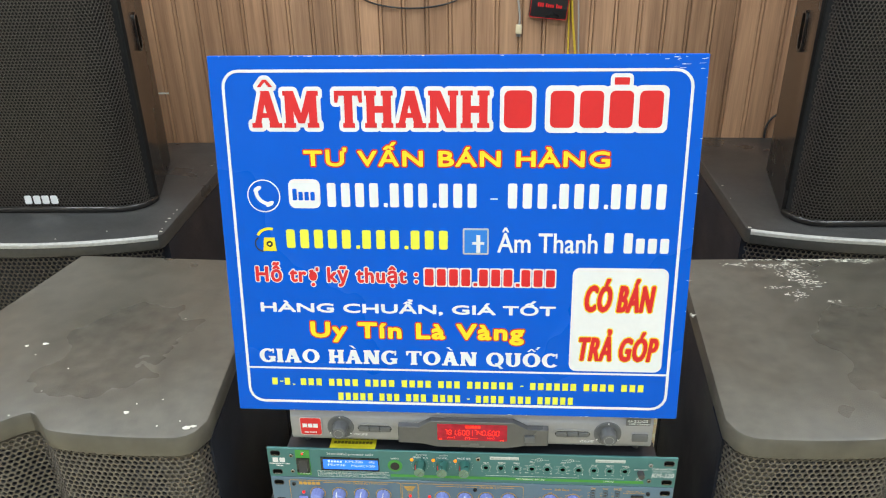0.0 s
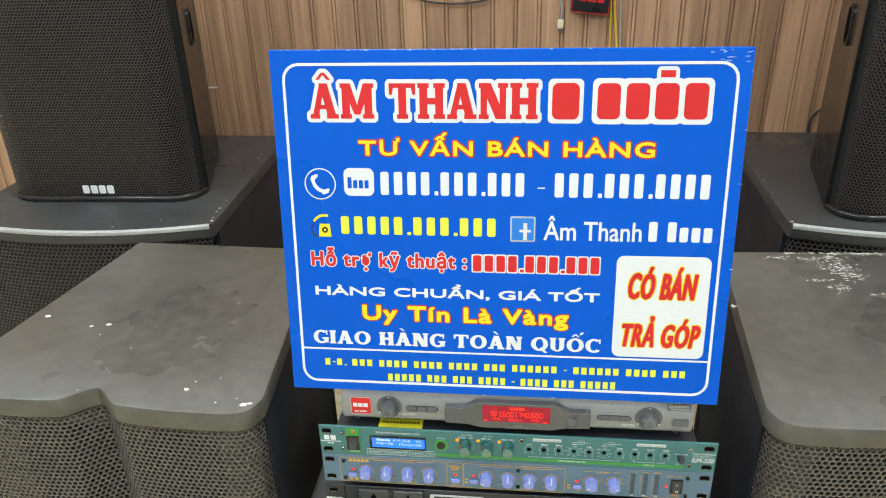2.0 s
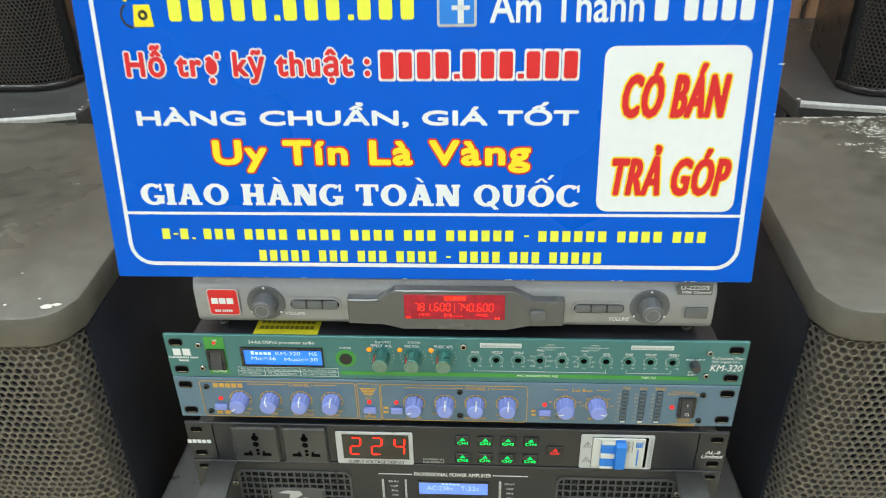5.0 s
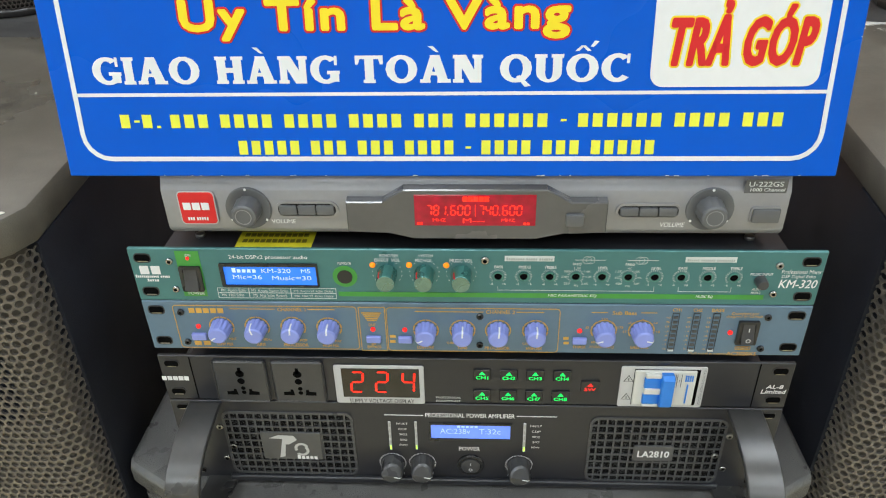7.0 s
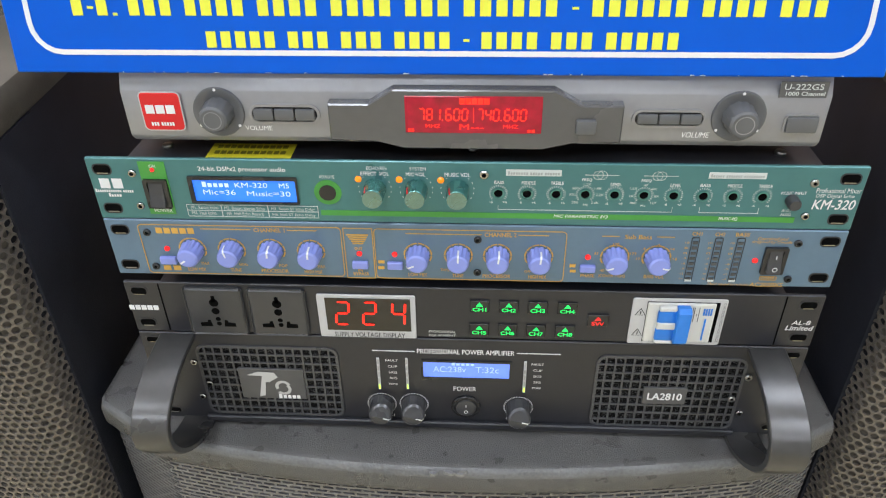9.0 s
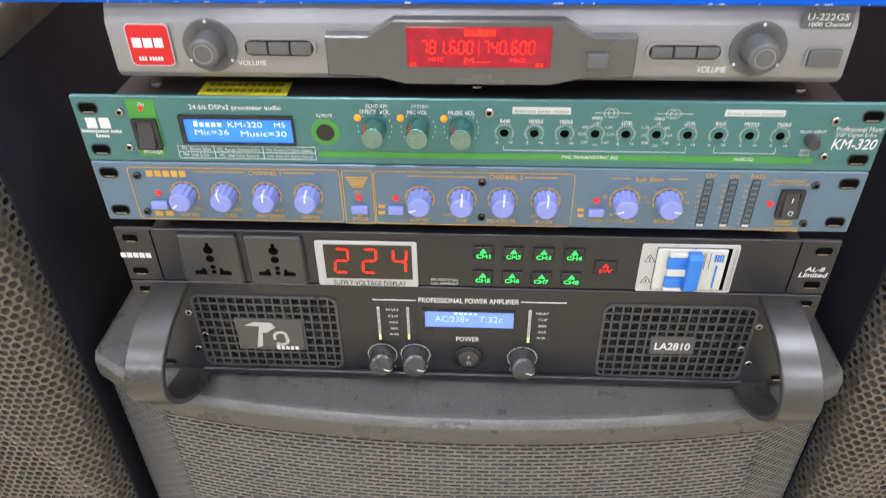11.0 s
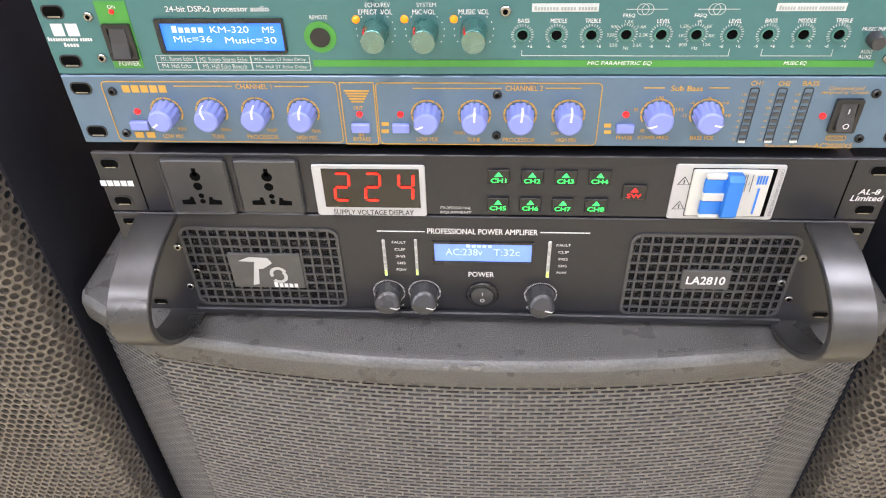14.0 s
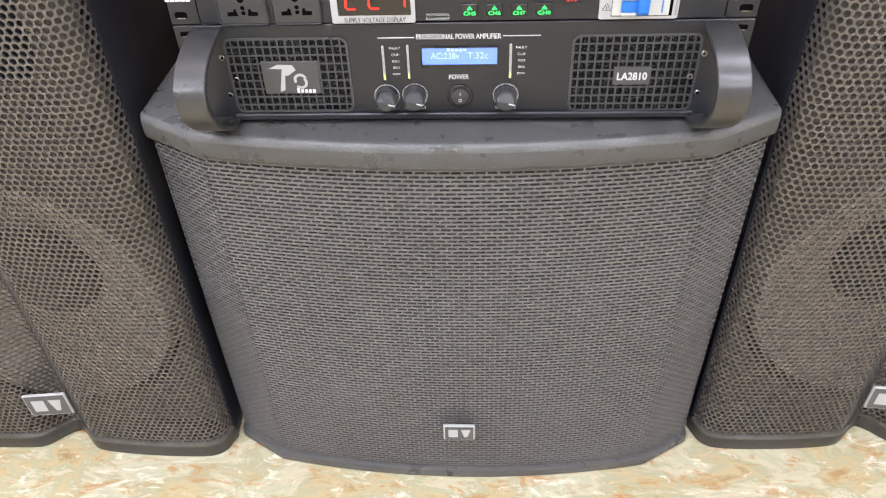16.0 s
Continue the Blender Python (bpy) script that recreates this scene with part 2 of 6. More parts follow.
def perforated(name, profile, z0, z1, pitch, hole, depth, material, parent, label="", round_holes=False):
    """A sheet with staggered six-sided holes, bent along the plan outline."""
    total, row = arc_length(profile), pitch * 0.866
    verts, faces = [], []
    table = [along(profile, total * i / 600) for i in range(601)]

    def put(s, z, back):
        x, y, nx, ny = table[max(0, min(600, int(s / total * 600 + 0.5)))]
        q = s - total * max(0, min(600, int(s / total * 600 + 0.5))) / 600
        return x - ny * q - nx * back, y + nx * q - ny * back, z

    R = pitch / math.sqrt(3)
    k = 12 if round_holes else 6
    dirs = [(math.sin(2 * math.pi * i / k), math.cos(2 * math.pi * i / k)) for i in range(k)]
    rims = [R if i % (k // 6) == 0 else pitch / 2 for i in range(k)]
    j, z = 0, z0 + R
    while z + R <= z1 + 1e-6:
        s = pitch * (0.5 if j % 2 == 0 else 1.0)
        while s + pitch / 2 <= total + 1e-6:
            b = len(verts)
            verts += [put(s + r * u, z + r * v, 0) for r, (u, v) in zip(rims, dirs)]
            verts += [put(s + hole * u, z + hole * v, 0) for u, v in dirs]
            verts += [put(s + hole * u, z + hole * v, depth) for u, v in dirs]
            for i in range(k):
                q = (i + 1) % k
                faces.append((b + i, b + q, b + k + q, b + k + i))
                faces.append((b + k + i, b + k + q, b + 2 * k + q, b + 2 * k + i))
            s += pitch
        z += row
        j += 1
    return raw(name, verts, faces, material, parent, label)


def slotted(name, profile, z0, z1, pitch, row, slot, gap, depth, material, parent, label=""):
    """A sheet with staggered level slots, bent along the plan outline."""
    total = arc_length(profile)
    verts, faces = [], []

    def put(s, z, back):
        x, y, nx, ny = along(profile, max(0, min(total, s)))
        return x - nx * back, y - ny * back, z

    rows = int((z1 - z0) / row)
    for j in range(rows):
        z = z0 + row * (j + 0.5)
        s = -pitch / 2 if j % 2 else 0.0
        while s < total - 1e-6:
            a, c = max(s, 0), min(s + pitch, total)
            m, w = (a + c) / 2, max((c - a) * slot / pitch, 0.0005) / 2
            b = len(verts)
            verts += [put(a, z - row / 2, 0), put(c, z - row / 2, 0), put(c, z + row / 2, 0), put(a, z + row / 2, 0)]
            verts += [put(m + u * w, z + v * gap / 2, d) for d in (0, depth) for u, v in ((-1, -1), (1, -1), (1, 1), (-1, 1))]
            for i in range(4):
                k = (i + 1) % 4
                faces.append((b + i, b + k, b + 4 + k, b + 4 + i))
                faces.append((b + 4 + i, b + 4 + k, b + 8 + k, b + 8 + i))
            s += pitch
    return raw(name, verts, faces, material, parent, label)


# ---- the room ----
X0, X1, Y0, Y1 = -3.0, 3.0, -4.2, 1.37
def slab(name, x0, x1, y0, y1, z0, z1, material, label, category):
    return tagged(part(name, box(x0, x1, y0, y1, z0, z1), material, None), label, category, "", "structure")


slab("floor", X0, X1, Y0, Y1, -0.1, 0, MARBLE, "polished marble-look tiled floor, green and cream veined", "floor")
slab("ceiling", X0, X1, Y0, Y1, CEIL, CEIL + 0.1, PAINT, "plain white painted ceiling of the shop", "ceiling")
slab("wall_south", X0, X1, Y0 - 0.1, Y0, 0, CEIL, PAINT, "plain white painted shop wall", "wall")
slab("wall_east", X1, X1 + 0.1, Y0, Y1, 0, CEIL, PAINT, "plain white painted shop wall", "wall")
slab("wall_west", X0 - 0.1, X0, Y0, Y1, 0, CEIL, PAINT, "plain white painted shop wall", "wall")
wall_north = slab("wall_north", X0, X1, Y1, Y1 + 0.1, 0, CEIL, WOOD, "wall clad in brown wood-look grooved panel strips", "wall")


# ---- loudspeakers ----
def lobes(w, y_lobe, y_notch, notch_x=0.0):
    """The front outline of the two-lobed cabinet, from its left to its right."""
    pts = []
    for i in range(61):
        x = -w + 2 * w * i / 60
        y = y_lobe + 0.012 * (abs(abs(x) / w - 0.55) / 0.55) ** 2.4
        d = abs(x - notch_x) / 0.044
        y += (y_notch - y_lobe) * (0.5 + 0.5 * math.cos(math.pi * min(d, 1)))
        edge = (abs(x) - (w - 0.03)) / 0.03
        if edge > 0:
            y += 0.03 * (1 - math.sqrt(max(0, 1 - edge * edge)))
        pts.append((x, y))
    return pts


def stage_speaker(m, label):
    """A tall two-lobed cabinet with a wrapped, perforated front, narrowing to the rear."""
    sp = thing("stage_speaker", m, label, "loudspeaker", "two-lobed stage speakers")
    H, CAP, w, D, wb, WZ = 0.768, 0.030, 0.226, 0.447, 0.17, 0.235
    front = lobes(w, -0.012, 0.011)
    inner = [(x * 0.99, y + 0.005) for x, y in front]
    for name, z0, z1, lab in (("top_cap", H - CAP, H, "scuffed grey-black top"), ("base", 0.0, 0.027, "")):
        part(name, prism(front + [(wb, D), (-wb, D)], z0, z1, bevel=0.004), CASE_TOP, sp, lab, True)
    # Faces turned away from the ceiling get the painted-in shade; the scuffed top stays pale.
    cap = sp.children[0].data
    cap.materials.append(CASE_SHADED)
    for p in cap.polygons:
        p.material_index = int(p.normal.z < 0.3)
    for sgn in (-1, 1):
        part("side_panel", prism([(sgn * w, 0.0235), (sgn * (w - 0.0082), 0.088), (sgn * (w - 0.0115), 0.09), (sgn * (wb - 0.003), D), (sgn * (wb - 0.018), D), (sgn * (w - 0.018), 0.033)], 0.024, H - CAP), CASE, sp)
    part("back_panel", box(-wb, wb, D - 0.016, D, 0.024, H - CAP), CASE, sp)
    part("baffle", box(-w + 0.017, w - 0.017, 0.115, 0.125, 0.024, H - CAP), CAVITY, sp)
    rim = [(0.193 * math.cos(2 * math.pi * i / 48), WZ + 0.193 * math.sin(2 * math.pi * i / 48)) for i in range(48)]
    edge = []
    for x, z in rim:
        k = min((w - 0.018) / max(abs(x), 1e-6), (0.265 if z > WZ else WZ - 0.025) / max(abs(z - WZ), 1e-6))
        edge.append((x * k, WZ + (z - WZ) * k))
    part("front_board", ring_outline(edge, rim, 0.034, 0.044), BOARD, sp)
    mouth = rounded(-0.15, 0.15, 0.535, 0.695, 0.03)
    part("upper_board", ring_outline([(max(-w + 0.018, min(w - 0.018, x * 1.6)), 0.5 if z < 0.615 else H - CAP) for x, z in mouth], mouth, 0.034, 0.044), BOARD, sp)
    perforated("grille", inner, 0.024, H - CAP + 0.002, 0.0078, 0.0031, 0.0022, GRILLE_WARM, sp, "dark perforated metal grille", True)
    part("woofer", turned([(0.112, 0.184), (0.052, 0.184), (0.041, 0.178), (0.041, 0.166), (0.05, 0.157), (0.054, 0.152), (0.102, 0.07), (0.102, 0.001)], 0, WZ, 48), CONE, sp, "grey paper woofer cone", True)
    part("dust_cap", turned([(0.1005, 0.072), (0.09, 0.066), (0.077, 0.04), (0.072, 0.002)], 0, WZ, 32), DUST_CAP, sp, "", True)
    throat = [(x * 0.3, 0.615 + (z - 0.615) * 0.3) for x, z in mouth]
    hb = bmesh.new()
    near, far = ([hb.verts.new((x, y, z)) for x, z in pts] for pts, y in ((mouth, 0.042), (throat, 0.113)))
    for i in range(len(near)):
        hb.faces.new((near[i], near[(i + 1) % len(near)], far[(i + 1) % len(near)], far[i]))
    part("horn", hb, CASE, sp, "black flared horn", True)
    return sp


speaker_left = stage_speaker(pose(-0.541, 0.001, 0, 0, 0, -2.3), "large black loudspeaker, perforated grille, white paint specks on top")
speaker_right = stage_speaker(pose(0.5285, 0.025, 0, 0, 0, 2.0), "large black loudspeaker, perforated grille, scraped white paint on top")


def sub_front(w=0.302, flat=0.239, y_mid=-0.041, y_flat=-0.018, y_side=0.018):
    pts = [(-w, y_side + 0.008), (-w + 0.003, y_side)]
    for i in range(25):
        x = -flat + 2 * flat * i / 24
        pts.append((x, y_flat + (y_mid - y_flat) * (1 - (x / flat) ** 2)))
    return pts + [(w - 0.003, y_side), (w, y_side + 0.008)]


def subwoofer():
    sw = thing("subwoofer", pose(-0.0065, 0, 0), "dark grey subwoofer with slotted grille standing on marble floor", "subwoofer")
    H, D, w = 0.507, 0.58, 0.302
    front = sub_front()
    inner = [(x * 0.99, y + 0.006) for x, y in front]
    part("top_cap", prism(front + [(w, D), (-w, D)], H - 0.03, H, bevel=0.008, seg=3), PLASTIC, sw, "worn black textured top cap", True)
    cap = sw.children[0].data
    # The sloped front bevel takes the wear together with its painted highlight.
    cap.materials.append(WORN_LIT_PLASTIC)
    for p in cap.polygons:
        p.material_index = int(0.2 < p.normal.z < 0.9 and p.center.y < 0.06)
    part("base", prism(front + [(w, D), (-w, D)], 0, 0.016, bevel=0.004), PLASTIC, sw, "", True)
    part("body", box(-w + 0.002, w - 0.002, 0.06, D, 0.016, H - 0.03), CASE, sw)
    slotted("grille", inner, 0.016, H - 0.029, 0.0110, 0.0047, 0.0089, 0.0024, 0.0022, GRILLE, sw, "dark slotted metal grille")
    part("foam", prism([(x * 0.985, y + 0.014) for x, y in front] + [(w - 0.006, 0.062), (-w + 0.006, 0.062)], 0.018, H - 0.032), FOAM_SHEET, sw)
    random.seed(3)
    for k in range(7):
        x = random.gauss(-0.004, 0.006)
        y = -0.043 + random.uniform(0.0, 0.004)
        part("scuff", prism([(x + 0.004 * random.uniform(0.3, 1.2) * math.cos(a), y + 0.0014 * random.uniform(0.5, 1.2) * math.sin(a)) for a in (0, 1, 2, 3, 4, 5)], H - 0.004, H - 0.0012 + 0.0004 * k / 7), SCUFF, sw, "rough scuffed dent")
    return sw


subwoofer()


def rear_speaker(m, label):
    """A wide cabinet with a bowed front, a thick top cap and a pale strip along its front edge."""
    sp = thing("rear_subwoofer", m, label, "subwoofer", "rear subwoofers")
    H, w, D = 0.70, 0.304, 0.625

    def bow(k, dy):
        return [(-w * k, 0.010 + dy)] + [(k * (-0.297 + 0.594 * i / 24), dy - 0.046 * (1 - (i / 12 - 1) ** 2)) for i in range(25)] + [(w * k, 0.010 + dy)]

    part("top_cap", prism(bow(1, 0) + [(w - 0.012, D), (-w + 0.012, D)], H - 0.032, H, bevel=0.004), REAR_TOP, sp, "", True)
    part("base", prism(bow(1, 0) + [(w - 0.012, D), (-w + 0.012, D)], 0, 0.03, bevel=0.004), CASE, sp, "", True)
    part("body", prism([(-w + 0.001, 0.03), (w - 0.001, 0.03), (w - 0.013, D), (-w + 0.013, D)], 0.03, H - 0.032), CASE, sp)
    perforated("grille", bow(0.985, 0.006), 0.3, H - 0.03, 0.0105, 0.0046, 0.0025, GRILLE_DARK, sp, "dark perforated metal grille")
    strip_line = bow(1.0, 0)[1:-1]
    bm = bmesh.new()
    rows = [[bm.verts.new((x * f, y + dy, z)) for x, y in strip_line] for f, dy, z in ((1, -0.0002, 0.6895), (1.0, -0.0012, 0.6905), (1.0, -0.0012, 0.6965), (0.998, 0.0018, 0.7006), (0.996, 0.0042, 0.7004))]
    for p, q in zip(rows, rows[1:]):
        for i in range(len(p) - 1):
            bm.faces.new((p[i], p[i + 1], q[i + 1], q[i]))
    part("worn_edge", bm, WORN, sp, "pale worn front edge", True)
    return sp


rear_speaker(pose(-0.960, 0.679, 0, 0, 0, 0.6), "black rear subwoofer with bowed front and worn pale edge")
rear_speaker(pose(0.852, 0.735, 0, 0, 0, -0.5), "black rear subwoofer with bowed front and worn pale edge")


def wedge_speaker(m, label):
    """A cabinet that narrows to the rear, its mesh grille wrapped round the front corners above a glossy lip."""
    sp = thing("wedge_speaker", m, label, "loudspeaker", "speakers on the rear subwoofers")
    H, w, D, wb = 0.68, 0.232, 0.36, 0.157
    front = [(-w, 0.062), (-w + 0.004, 0.045), (-w + 0.014, 0.026), (-w + 0.034, 0.009), (-w + 0.065, 0), (w - 0.065, 0), (w - 0.034, 0.009), (w - 0.014, 0.026), (w - 0.004, 0.045), (w, 0.062)]
    inner = [(x * 0.985, y + 0.004) for x, y in front if abs(x) < w - 0.002]
    part("cabinet", prism([(-w, 0.072), (w, 0.072), (wb + 0.006, D - 0.02), (wb - 0.016, D), (-wb + 0.016, D), (-wb - 0.006, D - 0.02)], 0, H, bevel=0.004), CASE_GLOSS, sp, "", True)
    for z0, z1 in ((0, 0.014), (H - 0.022, H)):
        part("front_rail", prism(front + [(w, 0.0716), (-w, 0.0716)], z0, z1, bevel=0.005, seg=3), CASE_GLOSS, sp, "glossy rounded front lip", True)
    part("foam", prism([(x * 0.97, y + 0.02) for x, y in front] + [(w * 0.97, 0.0714), (-w * 0.97, 0.0714)], 0.0145, H - 0.0225), CAVITY, sp)
    perforated("grille", inner, 0.013, H - 0.021, 0.0074, 0.0033, 0.0026, GRILLE_DARK, sp, "dark hexagonal mesh grille")
    return sp


wedge_speaker(pose(-0.966, 0.792, 0.70, 0, 0, 2.0), "black loudspeaker with mesh grille and pale logo bars")
wedge_speaker(pose(0.876, 0.757, 0.70, 0, 0, 2.4), "black loudspeaker with mesh grille on a rear subwoofer")


# ---- the rack ----
def unit(name, z, h, material, label, category, depth=0.3, lid=0.004):
    u = thing(name, pose(0, 0, z), label, category, "stacked rack units")
    part("front_panel", box(-0.2413, 0.2413, 0, 0.003, 0, h, 0.0006, 1), material, u)
    part("case", box(-0.218, 0.218, 0.0032, depth, lid, h - lid), RACK_BLACK, u)
    return u


mixer = unit("echo_mixer", 0.699, 0.0445, GREEN_PANEL, "green rack echo mixer with metal knobs and blue display", "mixer")
processor = unit("sound_processor", 0.6537, 0.0445, SLATE_PANEL, "slate-blue rack sound processor with lavender knobs", "processor")
sequencer = unit("power_sequencer", 0.602, 0.0445, RACK_BLACK, "black rack power sequencer with sockets and breaker", "power sequencer")
amplifier = unit("power_amplifier", 0.512, 0.0885, RACK_BLACK, "black rack power amplifier with curved side handles", "amplifier")
receiver = thing("wireless_receiver", pose(0, 0.006, 0.7525), "silver wireless microphone receiver with red display", "receiver")
part("body", prism([(0.003, 0.0), (0.0006, 0.003), (0.0, 0.005), (0.0, 0.033), (0.0006, 0.0342), (0.0045, 0.0425), (0.0065, 0.0455), (0.2, 0.0455), (0.2, 0.0)], -0.21, 0.21, "x", 0.002, 2), SILVER, receiver, "", True)

sign = thing("shop_sign", pose(-0.0145, 0.002, 0.7985, -9.2, 0, 0), "blue printed shop sign board leaning on rack units", "sign")
part("board", box(-0.2515, 0.247, 0, 0.0085, 0, 0.397, 0.0008, 1), BLUE, sign)

# ---- print, lamps and small hardware ----
RED_PRINT = mat("red_print", (0.62, 0.012, 0.016), 0.4, vary=0.04)
YELLOW_PRINT = mat("yellow_print", (0.86, 0.7, 0.015), 0.4, vary=0.04)
LEMON_PRINT = mat("lemon_print", (0.78, 0.8, 0.06), 0.4, vary=0.04)
GREEN_PRINT = mat("green_print", (0.07, 0.3, 0.05), 0.4, vary=0.05)
GOLD = mat("gold_print", (0.62, 0.36, 0.07), 0.42, vary=0.08)
PALE = mat("pale_print", (0.62, 0.66, 0.64), 0.45, vary=0.05)
FADED_INK = mat("faded_grey_ink", (0.36, 0.39, 0.38), 0.5, vary=0.1)
OLIVE_INK = mat("olive_ink", (0.2, 0.18, 0.02), 0.5, vary=0.1)
KNOB_BLUE = mat("lavender_plastic", (0.25, 0.3, 0.7), 0.4, vary=0.06)
KNOB_METAL = mat("green_metal", (0.12, 0.3, 0.27), 0.3, metal=0.7, vary=0.08)
KNOB_FACE = mat("brushed_metal_face", (0.2, 0.31, 0.28), 0.3, metal=0.8, vary=0.12, scale=90)
KNOB_GREY = mat("dark_grey_plastic", (0.1, 0.1, 0.1), 0.4, vary=0.08)
CHROME = mat("steel", (0.36, 0.355, 0.34), 0.25, metal=1.0, vary=0.08)
SWITCH = mat("switch_black", (0.018, 0.018, 0.019), 0.28, vary=0.08)
HOLE = mat("hole_black", (0.003, 0.003, 0.003), 0.9, spec=0.05)
LABEL_YELLOW = mat("yellow_label", (0.7, 0.63, 0.03), 0.45, vary=0.05)
LED_RED = mat("led_red", (0.6, 0.012, 0.012), 0.3, vary=0.02, emit=1.4)
LED_AMBER = mat("led_amber", (0.8, 0.2, 0.004), 0.3, vary=0.02, emit=0.9)
LED_GREEN = mat("led_green", (0.05, 1.0, 0.16), 0.3, vary=0.02, emit=0.6)
LED_LIME = mat("led_lime", (0.6, 1.0, 0.1), 0.3, vary=0.02, emit=0.9)
LCD = mat("lcd_blue", (0.035, 0.2, 0.9), 0.16, vary=0.1, emit=0.5)
LCD_PALE = mat("lcd_pale_blue", (0.16, 0.27, 0.9), 0.16, vary=0.1, emit=0.5)
LCD_INK = mat("lcd_ink", (0.62, 0.8, 1.0), 0.3, vary=0.02, emit=0.25)
LCD_FAINT = mat("faint_lcd_ink", (0.42, 0.58, 0.98), 0.3, vary=0.02, emit=0.45)
SEGMENT = mat("red_segment", (0.8, 0.014, 0.006), 0.3, vary=0.02, emit=1.6)
RED_GLASS = mat("red_display", (0.2, 0.001, 0.012), 0.12, vary=0.45, scale=34, emit=1.1)
DARK_GLASS = mat("dark_display", (0.01, 0.008, 0.008), 0.08, vary=0.1, coat=0.5)
SMOKE = mat("smoked_plastic", (0.085, 0.085, 0.087), 0.26, vary=0.08, coat=0.6)
GREY_PLASTIC = mat("grey_plastic", (0.115, 0.118, 0.122), 0.4, vary=0.06)
FRAME_GREY = mat("pale_grey_frame", (0.5, 0.5, 0.5), 0.42, vary=0.05)
SOCKET = mat("socket_black", (0.048, 0.048, 0.05), 0.32, vary=0.1)
BREAKER = mat("breaker_white", (0.62, 0.62, 0.58), 0.4, vary=0.04)
BREAKER_BLUE = mat("breaker_blue", (0.03, 0.2, 0.68), 0.35, vary=0.06)
MESH = mat("amp_mesh", (0.07, 0.07, 0.073), 0.33, vary=0.1)
FOAM = mat("filter_foam", (0.003, 0.003, 0.0032), 0.7, vary=0.3, spec=0.08)


def fibres(m):
    """Pale short fibres scattered over a dark filter."""
    n, l = m.node_tree.nodes, m.node_tree.links
    b = n["Principled BSDF"]
    old = b.inputs["Base Color"].links[0].from_socket
    co, t, r, x = n.new("ShaderNodeTexCoord"), n.new("ShaderNodeTexNoise"), n.new("ShaderNodeMapRange"), n.new("ShaderNodeMixRGB")
    t.inputs["Scale"].default_value, t.inputs["Detail"].default_value, t.inputs["Distortion"].default_value = 900, 2, 2.5
    r.inputs["From Min"].default_value, r.inputs["From Max"].default_value = 0.6, 0.68
    x.inputs[2].default_value = (0.24, 0.24, 0.25, 1)
    l.new(co.outputs["Object"], t.inputs["Vector"])
    l.new(t.outputs["Fac"], r.inputs["Value"])
    l.new(r.outputs[0], x.inputs[0])
    l.new(old, x.inputs[1])
    l.new(x.outputs[0], b.inputs["Base Color"])


fibres(FOAM)
LAMP_CLEAR = mat("clear_lamp", (0.4, 0.4, 0.38), 0.25, vary=0.1)
METER_GREY = mat("meter_lamp_grey", (0.07, 0.07, 0.07), 0.3, vary=0.2)
HANDLE = mat("satin_black_metal", (0.09, 0.088, 0.086), 0.3, metal=0.6, vary=0.1, stain=0.05)
CHIP = mat("white_paint_chip", (0.66, 0.64, 0.57), 0.6, vary=0.2, scale=80)
CABLE_BLACK = mat("cable_black", (0.02, 0.02, 0.02), 0.45)
CABLE_GREY = mat("cable_grey", (0.4, 0.38, 0.35), 0.45)
CABLE_YELLOW = mat("cable_yellow", (0.72, 0.5, 0.05), 0.4)
PLUG = mat("cream_plug", (0.72, 0.62, 0.42), 0.4, vary=0.05)

TEXTS = []


def lettering(body, x0, x1, z0, z1, material, parent, y=-0.0004, bold=0.0, shear=0.0, outline=None, name="lettering"):
    """Writing that fills the box x0..x1, z0..z1 on a face that looks along -y. outline: (width, material) of a rim behind it."""
    TEXTS.append((body, x0, x1, z0, z1, material, parent, y, bold, shear, outline, name))


